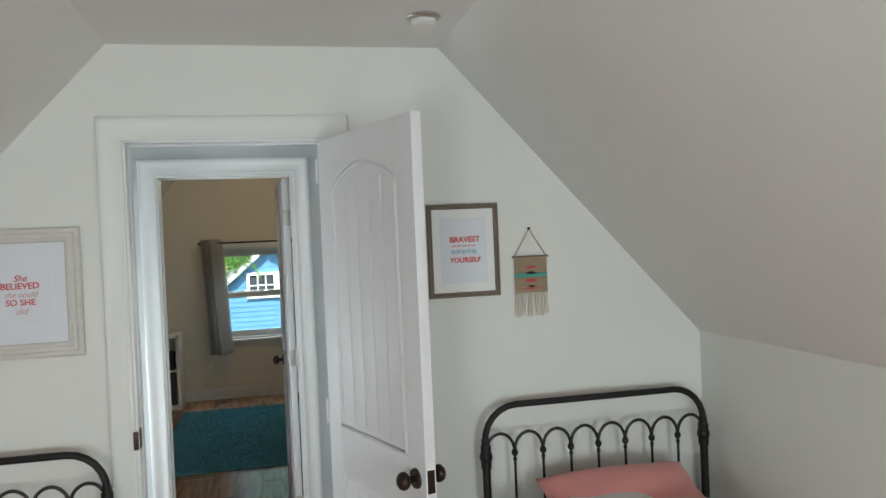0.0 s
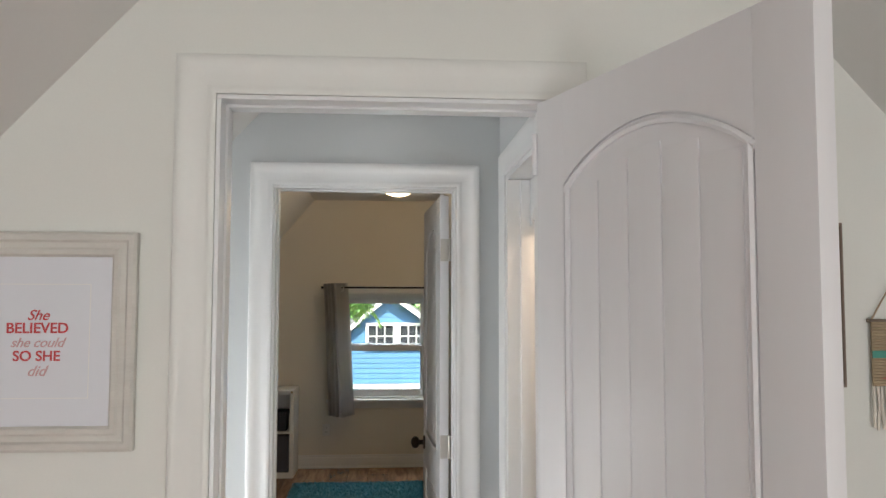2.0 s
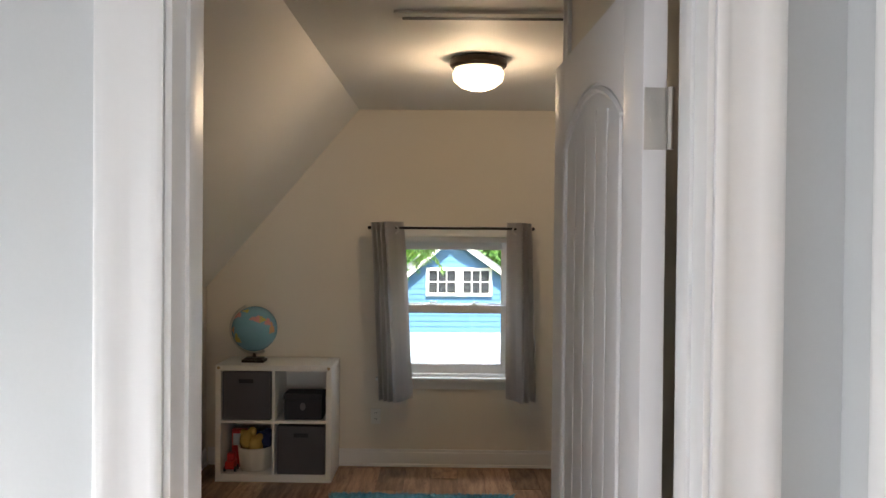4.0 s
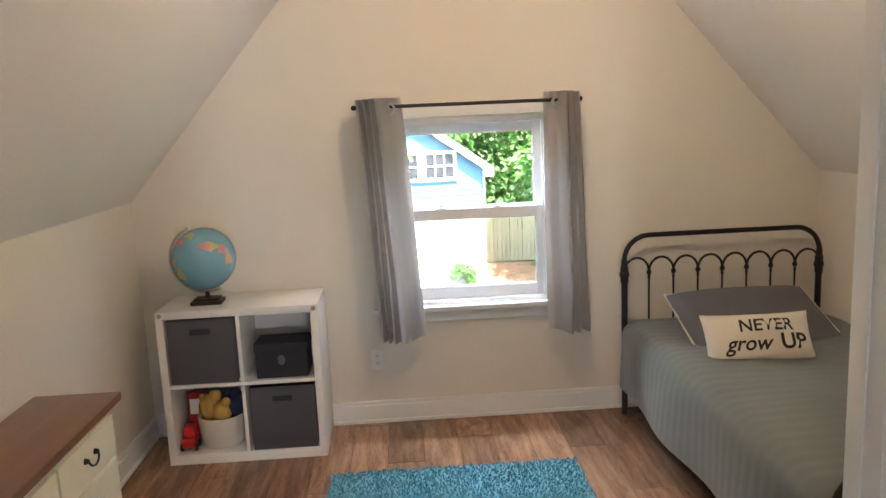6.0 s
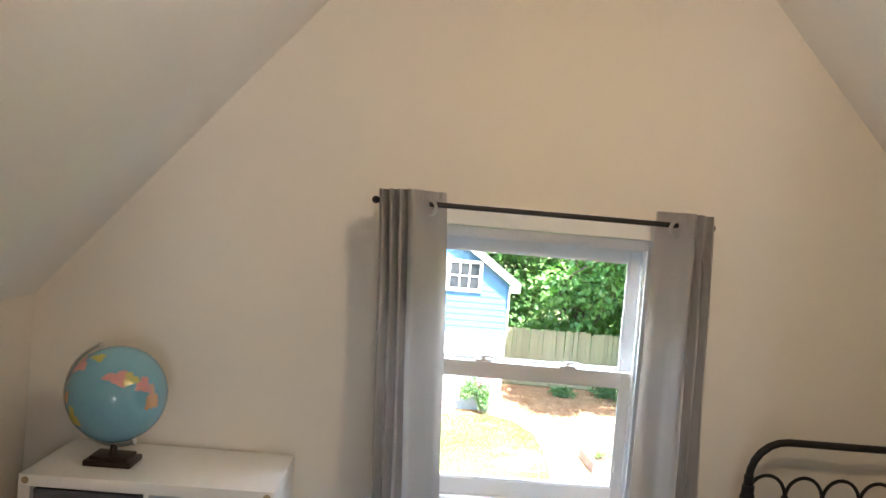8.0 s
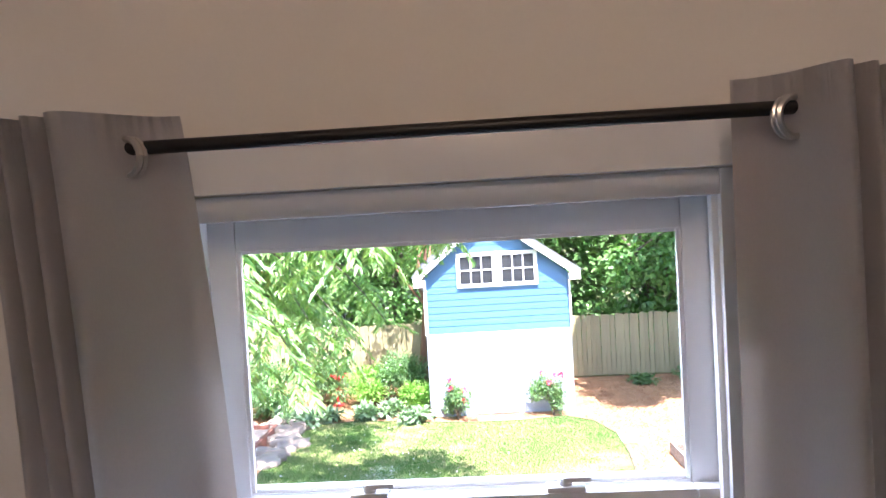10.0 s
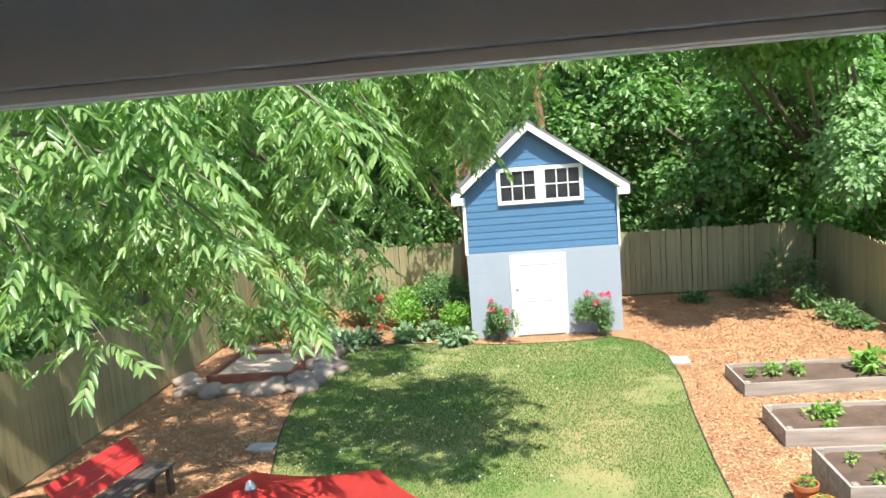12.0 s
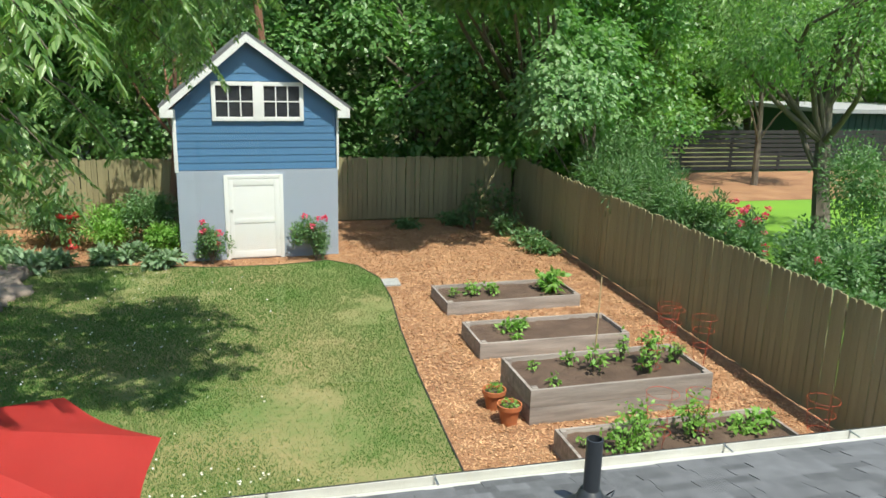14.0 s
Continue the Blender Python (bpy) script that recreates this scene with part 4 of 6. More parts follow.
for sx in (-1, 1):
    for y in (-.03, .03):
        part("wheel", cyl(bmesh.new(), (sx * .0305, y, .018), (sx * .04, y, .018), .018), M_DARK, tr)
pb = thing("picture_book", "red and white boxed toy leaning in the shelf", "box", (CX - .27, 5.46, .0505))
part("box", box(-.05, -.02, 0, .05, .02, .26, .002), M_TOYR, pb)
part("label", box(-.04, -.022, .15, .04, -.0205, .23), M_WHITE, pb)

gl = thing("globe", "blue terrestrial globe on a dark stand", "globe", (-1.175, 5.44, .775))
part("base_plate", bx(box(-.075, -.055, 0, .075, .055, .018, .005), -.06, -.042, .0182, .06, .042, .03, .004), M_BRONZE, gl)
bm = cyl(bmesh.new(), (0, 0, .03), (0, 0, .06), .012, .01)
part("stem", bm, M_BRONZE, gl)
CG = Vector((0, 0, .225))
ax = Vector((-.39, 0, .92)).normalized()
sd = Vector((-.92, 0, -.39)).normalized()
part("meridian_arm", tube(bmesh.new(), [CG + (ax * math.cos(a) + sd * math.sin(a)) * .167 for a in np.linspace(0, 3.14, 25)], .006, 6), M_STEEL, gl, "grey metal meridian arm")
for s in (1, -1):
    part("pivot", cyl(bmesh.new(), CG + ax * s * .152, CG + ax * s * .176, .009, .007, 10), M_STEEL, gl)
sph = part("sphere", ball(bmesh.new(), CG, .154, (1, 1, 1), 40, 24), M_OCEAN, gl)
def land(c, sx, sy, seed, mat):
    bm = bmesh.new()
    d = Vector(c).normalized()
    u = d.cross(Vector((0, 0, 1))).normalized()
    v = u.cross(d)
    ctr = bm.verts.new(CG + d * .1552)
    prev = []
    for ring in (.4, .75, 1):
        cur = []
        for k in range(20):
            a = 6.2832 * k / 20
            w = ring * (1 + .28 * math.sin(3 * a + seed) + .16 * math.sin(7 * a + 2 * seed))
            q = (d + u * math.cos(a) * sx * w + v * math.sin(a) * sy * w).normalized()
            cur.append(bm.verts.new(CG + q * .1552))
        for k in range(20):
            bm.faces.new((prev[k], prev[(k + 1) % 20], cur[(k + 1) % 20], cur[k]) if prev else (ctr, cur[(k + 1) % 20], cur[k]))
        prev = cur
    bmesh.ops.recalc_face_normals(bm, faces=bm.faces)
    part("printed_land", bm, mat, gl)
for c, sx, sy, seed, mt in (((.30, -.80, .52), .26, .15, 1, M_LANDP), ((.52, -.72, .50), .15, .13, 4, M_LANDY), ((.74, -.58, .36), .16, .16, 2.2, M_LANDP), ((.86, -.46, .08), .15, .26, 3.3, M_LANDR), ((-.56, -.74, -.36), .17, .22, 3.1, M_LANDY),
                            ((-.72, -.62, .02), .1, .12, 1.7, M_LANDR), ((-.62, -.45, .64), .24, .18, 5, M_LANDP), ((-.25, -.50, .83), .18, .1, 2, M_LANDY), ((-.2, .9, .2), .4, .5, .4, M_LANDY)):
    land(c, sx, sy, seed, mt)

dr = thing("dresser", "cream dresser with a stained wood top and dark pulls", "dresser", (-1.4, 3.75, 0))
DX0, DX1, DY0, DY1 = -1.555, -1.275, 2.95, 4.37
ps = [part("top", box(DX0, DY0 - .03, .67, -1.245, DY1 + .03, .70, .006), M_TOP, None, "brown stained wood top"),
      part("carcass", box(DX0, DY0, .07, DX1, DY1, .6695, .003), M_CREAM, None),
      part("plinth", box(DX0 + .01, DY0 + .01, 0, DX1 - .02, DY1 - .01, .0695), M_CREAM, None)]
under(dr, *ps)
for r_, (za, zb) in enumerate(((.50, .64), (.30, .48), (.10, .28))):
    for c in range(3):
        ya = DY0 + .03 + c * (DY1 - DY0 - .06) / 3 + .008
        yb = ya + (DY1 - DY0 - .06) / 3 - .016
        d = part("drawer", box(DX1 + .0005, ya, za, DX1 + .016, yb, zb, .004), M_CREAM, None)
        under(dr, d)
        ym, zm = (ya + yb) / 2, (za + zb) / 2 + .01
        for dy in (-.04, .04):
            h = part("pull_rose", cyl(bmesh.new(), (DX1 + .016, ym + dy, zm), (DX1 + .03, ym + dy, zm), .011, .007, 10), M_BRONZE, d)
            h.matrix_parent_inverse = Matrix.Identity(4)
        bail = [(DX1 + .028 + .006 * math.sin(a), ym - .04 * math.cos(a), zm - .028 * math.sin(a)) for a in np.linspace(0, 3.14, 11)]
        part("bail_pull", tube(bmesh.new(), bail, .004, 6), M_BRONZE, d, "dark bronze bail pull")

rug = thing("rug", "teal shag rug on the plank floor", "rug", (0, 3.96, 0))
under(rug, part("backing", box(-.58, 2.87, 0.0005, .57, 5.04, .012, .004), M_RUG, None))
n = 30000
P = np.stack([rng.uniform(-.58, .57, n), rng.uniform(2.87, 5.04, n), np.full(n, .008)], 1)
D = np.stack([rng.normal(0, .55, n), rng.normal(0, .55, n), np.ones(n)], 1)
pile = new("shag", leaves("shag", M_RUG, P, D, rng.uniform(.016, .028, n), .006, LEAF4))
tagged(pile, kind="stuff")
under(rug, pile)

# ---- things on the first bedroom's wall ----
def picture(name, label, x0, x1, z0, z1, fw, fm, mat_m, deep=.02, mat_w=.05):
    r = thing(name, label, "picture", ((x0 + x1) / 2, 0, (z0 + z1) / 2))
    w, h = (x1 - x0) / 2, (z1 - z0) / 2
    bm = bmesh.new()
    prof = ((0, 0), (0, deep * .8), (fw * .12, deep), (fw * .32, deep), (fw * .42, deep * .72), (fw * .62, deep * .72), (fw * .72, deep * .9), (fw * .9, deep * .8), (fw, deep * .5), (fw, 0))
    rings = [[bm.verts.new((sx * (w - o), -.001 - p, sz * (h - o))) for sx, sz in ((-1, -1), (1, -1), (1, 1), (-1, 1))] for o, p in prof]
    for ra, rb in zip(rings, rings[1:] + rings[:1]):
        for k in range(4):
            bm.faces.new((ra[k], ra[(k + 1) % 4], rb[(k + 1) % 4], rb[k]))
    bmesh.ops.recalc_face_normals(bm, faces=bm.faces)
    part("frame", bm, fm, r, smooth=25)
    part("mat_board", box(-w + fw, -.009, -h + fw, w - fw, -.004, h - fw), mat_m, r)
    return r


p1 = picture("picture", "whitewashed frame with red lettering in a pale mat", -.694, -.30, 1.29, 1.747, .052, M_FRAMEW, M_PAPER)
bm = bmesh.new()
for a in ((-.102, -.0095, .118, .102, -.009, .1195), (-.102, -.0095, -.1195, .102, -.009, -.118), (-.102, -.0095, -.118, -.1005, -.009, .118), (.1005, -.0095, -.118, .102, -.009, .118)):
    bx(bm, *a)
part("mat_bevel", bm, M_WHITE, p1, "white bevelled mat edge")
up = lambda x, z: pose(x, -.0098, z, 90, 0, 0)
for tx, z, s, mt, sh in (("She", .053, .034, M_RED, .4), ("BELIEVED", .026, .034, M_RED, 0), ("she could", -.004, .031, M_REDFADE, .4), ("SO SHE", -.032, .033, M_RED, 0), ("did", -.063, .034, M_REDFADE, .4)):
    writing(tx, s * .9, mt, p1, up(-.005, z), shear=sh, bold=.0005 if tx.isupper() else .0002)
p2 = picture("picture", "weathered brown frame with red and blue lettering", .963, 1.253, 1.412, 1.781, .02, M_FRAMEB, M_PAPER2, .018)
part("print", box(-.095, -.0098, -.13, .095, -.0093, .13), M_PAPER, p2)
for tx, z, s, mt, sh in (("BRAVEST", .043, .031, M_RED, 0), ("YOURSELF", -.038, .027, M_RED, 0)):
    writing(tx, s, mt, p2, pose(.006, -.0104, z, 90, 0, 0), shear=sh, bold=.0009)
for z, w, h, mt in ((.019, .048, .004, M_REDFADE), (-.004, .052, .009, M_BLUEINK)):
    for k in range(5):
        a = -w + k * w * .41
        part("script_line", box(a, -.0102, z - h * (1 - .25 * (k % 2)), a + w * .36, -.0099, z + h * (.8 + .2 * (k % 2)), .0002), mt, p2)

hg = thing("woven_hanging", "small woven wall hanging with fringe on a dowel", "wall hanging", (1.383, -.012, 1.56))
part("dowel", cyl(bmesh.new(), (-.076, 0, 0), (.076, 0, 0), .004), M_FRAMEB, hg)
part("cord", tube(bmesh.new(), [(-.068, 0, 0), (0, 0, .112), (.068, 0, 0)], .0022, 6), M_ROPE, hg)
part("nail", ball(bmesh.new(), (0, .003, .113), .006), M_BLACK, hg)
bm = bmesh.new()
for k in range(22):
    z = -.004 - k * .0066
    cyl(bm, (-.068, 0, z), (.068, 0, z), .0036, n=6)
part("weave", bm, M_ROPE, hg)
for z, hh, w, mt in ((-.075, .008, .068, M_TEAL), (-.043, .006, .03, M_RED), (-.066, .007, .026, M_INK), (-.096, .008, .034, M_RED), (-.12, .005, .02, M_INK), (-.128, .003, .055, M_RED)):
    part("motif", prism(bmesh.new(), [(-w, -.0046, z), (0, -.0046, z - hh), (w, -.0046, z), (0, -.0046, z + hh)] if mt is not M_TEAL else [(-w, -.0046, z - hh), (w, -.0046, z - hh), (w, -.0046, z + hh), (-w, -.0046, z + hh)], (0, .003, 0)), mt, hg)
for k in range(15):
    x = -.066 + k * .0094
    part("tassel", tube(bmesh.new(), [(x, 0, -.146), (x + .002 * math.sin(k * 2.1), -.002, -.19), (x + .004 * math.sin(k * 3.7), -.001, -.238 + .006 * math.sin(k * 5))], .0036, 5), M_CANVAS, hg)
pn = thing("pennant", "blush canvas pennant with black lettering", "wall hanging", (-.842, -.012, 1.54))
part("dowel", cyl(bmesh.new(), (-.088, 0, 0), (.088, 0, 0), .0045), M_FRAMEB, pn)
part("cord", tube(bmesh.new(), [(-.08, 0, 0), (.0, 0, .066), (.08, 0, 0)], .002, 6), M_ROPE, pn)
part("nail", ball(bmesh.new(), (0, .004, .066), .005), M_BLACK, pn)
part("cloth", prism(bmesh.new(), [(-.076, -.001, .004), (-.068, -.001, -.092), (0, -.001, -.145), (.068, -.001, -.092), (.076, -.001, .004)], (0, .002, 0)), M_BLUSH, pn)
for tx, z, s, sh in (("make", -.03, .034, .4), ("TODAY", -.055, .03, 0), ("lovely", -.081, .034, .4)):
    writing(tx, s, M_INK, pn, pose(0, -.0016, z, 90, 0, 0), shear=sh)

# ---- outdoors ----
G = -3.3
struct("ground", prism(bmesh.new(), [(-400, -300, G - .03), (400, -300, G - .03), (400, 700, G - .03), (-400, 700, G - .03)], (0, 0, .02)), M_SOILG)


def sheet(outline, z, thick=.02, step=None):
    return prism(bmesh.new(), [(x, y, z - thick) for x, y in outline], (0, 0, thick))


struct("ground_mulch", sheet([(-7.85, 6), (7.8, 6), (7.95, 27.3), (-7.85, 27.3)], G), M_MULCH, "rust-brown wood chip mulch")
LAWN = [(-3.3, 11), (-3.7, 15), (-4.0, 16.3), (-4.3, 17.5), (-4.55, 19), (-4.65, 20.5), (-4.7, 22), (-4.4, 22.9), (-3.2, 23.1), (-1.9, 22.9), (-.6, 22.6), (.8, 22.6), (1.9, 22.85), (2.5, 22.3), (2.85, 21.2), (2.85, 19.8), (2.7, 18), (2.6, 16), (2.55, 14), (2.5, 11)]
struct("ground_lawn", sheet(LAWN, G + .03, .04), M_LAWN, "green lawn with dry straw-coloured patches")
struct("lawn_edging", tube(bmesh.new(), [(x, y, G + .030) for x, y in LAWN], .015, 6), M_EDGING, "dark lawn edging strip", 38)
struct("ground_neighbour_lawn", sheet([(8.1, 5), (45, 5), (45, 28.8), (8.1, 28.8)], G - .004, .004), M_LAWNB, "bright sunlit neighbouring lawn")
struct("ground_neighbour_mulch", sheet([(8.1, 28.81), (45, 28.81), (45, 35.4), (8.1, 35.4)], G + .002, .004), M_MULCH)


def inside(px, py, poly):
    r = np.zeros(len(px), bool)
    for (xa, ya), (xb, yb) in zip(poly, poly[1:] + poly[:1]):
        c = ((ya > py) != (yb > py))
        r ^= c & (px < (xb - xa) * (py - ya) / ((yb - ya) or 1e-9) + xa)
    return r


n = 330000
px, py = rng.uniform(-4.8, 3, n), rng.uniform(11.5, 23.2, n)
dry = np.array([noise.noise((a * .7, b * .7, 3)) + .5 * noise.noise((a * 2.3, b * 2.3, 8)) + .6 * math.exp(-((a - .9) / 1.1) ** 2 - ((b - 14) / 2.1) ** 2) for a, b in zip(px, py)])
k = inside(px, py, LAWN) & (rng.uniform(0, 1, n) > np.clip(dry * 1.6 - .2, 0, .85))
px, py = px[k], py[k]
n = len(px)
D = np.stack([rng.normal(0, .5, n), rng.normal(0, .5, n), np.ones(n)], 1)
tagged(new("grass", leaves("grass", L_GRASS, np.stack([px, py, np.full(n, G + .03)], 1), D, rng.uniform(.018, .042, n), .0085, BLADE)), "short mown grass blades on the lawn", "grass", kind="stuff")
n = 330
px, py = rng.normal(-2.6, 1.3, n), rng.uniform(14, 22.5, n)
k = inside(px, py, LAWN)
px, py = np.concatenate([px[k], rng.normal(-.2, .5, 60)]), np.concatenate([py[k], rng.normal(13.2, .35, 60)])
n = len(px)
tagged(new("clover_flowers", leaves("clover_flowers", L_CLOVER, np.stack([px, py, np.full(n, G + .075)], 1), rng.normal(size=(n, 3)) * (1, 1, .3), .035, .035, LEAF4)), "white clover flowers dotted over the lawn", "flowers", kind="stuff")
n = 60000
px, py = rng.uniform(2.4, 7.7, n), rng.uniform(11.5, 26.5, n)
px[-18000:], py[-18000:] = rng.uniform(-7.6, -3.2, 18000), rng.uniform(13, 20.5, 18000)
k = ~inside(px, py, LAWN)
px, py = px[k], py[k]
n = len(px)
D = np.stack([rng.normal(size=n), rng.normal(size=n), rng.normal(0, .25, n)], 1)
tagged(new("mulch_chips", leaves("mulch_chips", M_CHIP, np.stack([px, py, np.full(n, G + .012)], 1), D, rng.uniform(.03, .075, n), rng.uniform(.012, .028, n), LEAF4)), "loose wood chips on the garden path", "wood chips", kind="stuff")

# lower roof, gutter, vent pipe, walls below
EY, EZ, SL = 9.25, -.93, .27
RX0, RX1 = -6.5, 7.0
def rz(y):
    return EZ + (EY - y) * SL
roof = struct("roof_lower", prism(bmesh.new(), [(RX0, 5.92, rz(5.92) - .015), (RX0, EY, rz(EY) - .015), (RX0, EY, rz(EY) - .13), (RX0, 5.92, rz(5.92) - .13)], (RX1 - RX0, 0, 0)), M_UNDER, "grey asphalt shingle roof below the window")
struct("wall_lower", box(RX0 + .2, 5.93, G, RX1 - .2, 9.0, -1.05), M_SIDING)
struct("wall_lower_rear", box(-2.95, -4.9, G, 3.42, 5.85, -.24), M_SIDING)
gut = thing("gutter", "cream metal gutter along the roof edge", "gutter", (0, EY, EZ))
prof = [(0, .0), (.005, -.10), (.08, -.10), (.098, -.02), (.098, .012), (.090, .012), (.088, -.018), (.075, -.09), (.012, -.09), (.008, .0)]
part("trough", prism(bmesh.new(), [(RX0, y, z) for y, z in prof], (RX1 - RX0, 0, 0)), M_GUTTER, gut, smooth=None)
part("drip_edge", box(RX0, -.05, -.004, RX1, .012, .004, .001), M_GUTTER, gut)
part("front_lip", box(RX0, .0985, .0, RX1, .106, .016, .002), M_UNDER, gut, "dark front lip")
for i in range(int((RX1 - RX0) / .93)):
    x = RX0 + .3 + i * .93
    bm = box(x - .006, .0, .006, x + .006, .098, .011)
    bx(bm, x - .008, .088, .011, x + .008, .101, .018, .001)
    part("hanger", bm, M_STEEL, gut)
vp = thing("vent_pipe", "dark plumbing vent pipe with a flashing boot", "pipe", (1.90, 8.72, rz(8.72)))
bm = lathe(bmesh.new(), [(.042, -.05), (.042, .36), (.035, .362), (.034, .2), (.002, .2)], n=24)
part("pipe", bm, M_PIPE, vp)
bm = lathe(bmesh.new(), [(.13, -.01), (.125, .01), (.075, .03), (.058, .07), (.046, .085), (.043, .085)], n=28)
bmesh.ops.rotate(bm, verts=bm.verts, cent=(0, 0, 0), matrix=Matrix.Rotation(-math.atan(SL) * .7, 3, "X"))
part("boot", bm, M_PIPE, vp, "dark rubber flashing boot")
part("wire", tube(bmesh.new(), [(.09, -.05, .06), (.12, -.02, .07), (.13, .03, .03), (.11, .06, -.01)], .004, 5), M_PIPE, vp)

# ---- the blue shed ----
shed = thing("shed", "tall blue-sided shed on a painted block base, white trim", "shed", (.41, 23.4, G))
SW, SD, ZB, ZE, ZA = 1.80, 4.2, 2.09, 3.46, 4.98
TH = 3.46
body = part("block_base", box(-SW, -.0065, 0, SW, SD, ZB - .005), M_BLOCK, shed, "grey-blue painted concrete block")
bc = mesh("block", box(-.1985, 0, .0015, .1985, .05, .2225, .003), M_BLOCK)
for r_ in range(9):
    off = .2 if r_ % 2 else 0
    for c in range(-5, 6):
        x = c * .4 + off
        a, b = max(x - .197, -SW), min(x + .197, SW)
        if b - a < .08:
            continue
        z = .01 + r_ * .2305
        if -.82 < x < .62 and z < 1.9:
            if x + .197 < -.8 or x - .197 > .56:
                pass
            else:
                aa, bb_ = (a, min(b, -.79)) if x < -.3 else (max(a, .50), b)
                if bb_ - aa < .06:
                    continue
                a, b = aa, bb_
        piece("block", bc, shed, Matrix.Translation(((a + b) / 2, -.012, z)) @ Matrix.Diagonal(((b - a) / .4, 1, 1.03, 1)))
part("upper_core", prism(bmesh.new(), [(-SW, .04, ZB), (SW, .04, ZB), (SW, .04, ZE), (-.2, .04, ZA - .05), (-SW, .04, ZE)], (0, SD - .08, 0)), M_SIDING, shed)
brd = mesh("siding_board", prism(bmesh.new(), [(-.5, .03, 0), (-.5, -.016, 0), (-.5, -.004, .172), (-.5, .03, .172)], (1, 0, 0)), M_SIDING)
z = ZB + .01
while z < ZA - .15:
    xa, xb = -SW + .04, SW - .04
    if z + .17 > ZE:
        f = (ZA - .06 - (z + .17)) / (ZA - ZE)
        xa, xb = -.2 - (SW - .2) * f, -.2 + (SW + .2) * f
        if f <= .04:
            break
    spans = [(xa, xb)]
    if z + .17 > 3.22 and z < 4.0:
        spans = [(xa, -.98), (1.03, xb)]
    for a, b in spans:
        if b - a > .05:
            piece("siding_board", brd, shed, Matrix.Translation(((a + b) / 2, .02, z)) @ Matrix.Diagonal((b - a, 1, 1, 1)))
    z += .165
for sx in (-1, 1):
    part("corner_board", box(sx * SW - .02 if sx > 0 else -SW - .03, -.025, ZB - .03, SW + .03 if sx > 0 else -SW + .05, .06, ZE - .02, .005), M_OWHITE, shed, "white corner board")
AX = -.2
for sx in (-1, 1):
    ex, ez = sx * (SW + .26), ZE + .02
    d = Vector((ex - AX, 0, ez - ZA - .1))
    nrm = Vector((-d.z * sx, 0, abs(d.x))).normalized()
    a, b = Vector((AX, -.22, ZA + .1)), Vector((ex, -.22, ez))
    part("roof_slope", prism(bmesh.new(), [a, b, b + nrm * .06, a + nrm * .06], (0, SD + .44, 0)), M_ROOF, shed, "grey shingle roof slope")
    part("rake_board", prism(bmesh.new(), [a - nrm * .0, b, b - Vector((0, 0, .17)), a - Vector((0, 0, .17))], (0, .035, 0)), M_OWHITE, shed, "white rake board")
    part("soffit_return", box(min(ex, ex - sx * .28), -.215, ez - .20, max(ex, ex - sx * .28), .03, ez - .03, .006), M_OWHITE, shed)
dd = part("door", box(-.72, -.035, .03, .44, .0, 1.90, .006), M_OWHITE, shed, "white wooden shed door")
for a in ((-.80, -.045, 0, -.71, .02, 1.985), (.43, -.045, 0, .52, .02, 1.985), (-.709, -.0445, 1.90, .429, .02, 1.985)):
    part("door_trim", box(*a, bev=.004), M_OWHITE, dd)
for a in ((-.70, -.046, .05, -.60, -.036, 1.88), (.32, -.046, .05, .42, -.036, 1.88), (-.599, -.0455, 1.74, .319, -.036, 1.88), (-.599, -.0455, .86, .319, -.036, .97), (-.599, -.0455, .05, .319, -.036, .2)):
    part("door_rail", box(*a, bev=.003), M_OWHITE, dd)
part("door_latch", box(-.68, -.062, 1.15, -.62, -.047, 1.19, .003), M_STEEL, dd)
for xa, xb in ((-.98, .0), (.06, 1.03)):
    # Dark sheet behind the panes stands for the shed's unlit inside.
    w = part("window", box(xa + .08, -.012, 3.28, xb - .08, -.008, 3.98), M_DARK, shed, "multi-pane window, dark sheet standing for its unlit inside")
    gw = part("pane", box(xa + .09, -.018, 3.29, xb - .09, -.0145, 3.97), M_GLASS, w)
    for a in ((xa, -.05, 3.2, xa + .09, .03, 4.06), (xb - .09, -.05, 3.2, xb, .03, 4.06), (xa + .091, -.0495, 3.2, xb - .091, .03, 3.29), (xa + .091, -.0495, 3.97, xb - .091, .03, 4.06)):
        part("frame", box(*a, bev=.005), M_OWHITE, w)
    for q in (1, 2):
        x = xa + .09 + (xb - xa - .18) * q / 3
        part("muntin", box(x - .014, -.036, 3.291, x + .014, -.02, 3.969), M_OWHITE, w)
    part("muntin", box(xa + .092, -.035, 3.615, xb - .092, -.021, 3.643), M_OWHITE, w)
part("mullion", box(-.001, -.055, 3.19, .061, .02, 4.07, .004), M_OWHITE, shed)
shed.rotation_euler = (0, 0, radians(3.2))


# ---- planting helpers ----
def clump(P0, spread, n, L, W, mat, name, shape=LEAF4, up=.5, label=""):
    d = rng.normal(size=(n, 3)); d /= np.linalg.norm(d, axis=1, keepdims=True)
    r = rng.uniform(.35, 1, n) ** .5
    P = np.asarray(P0) + d * r[:, None] * np.asarray(spread)
    return leaves(name, mat, P, d * .8 + rng.normal(size=(n, 3)) * .5 + (0, 0, up - .5), rng.uniform(.6, 1.2, n) * L, W, shape)


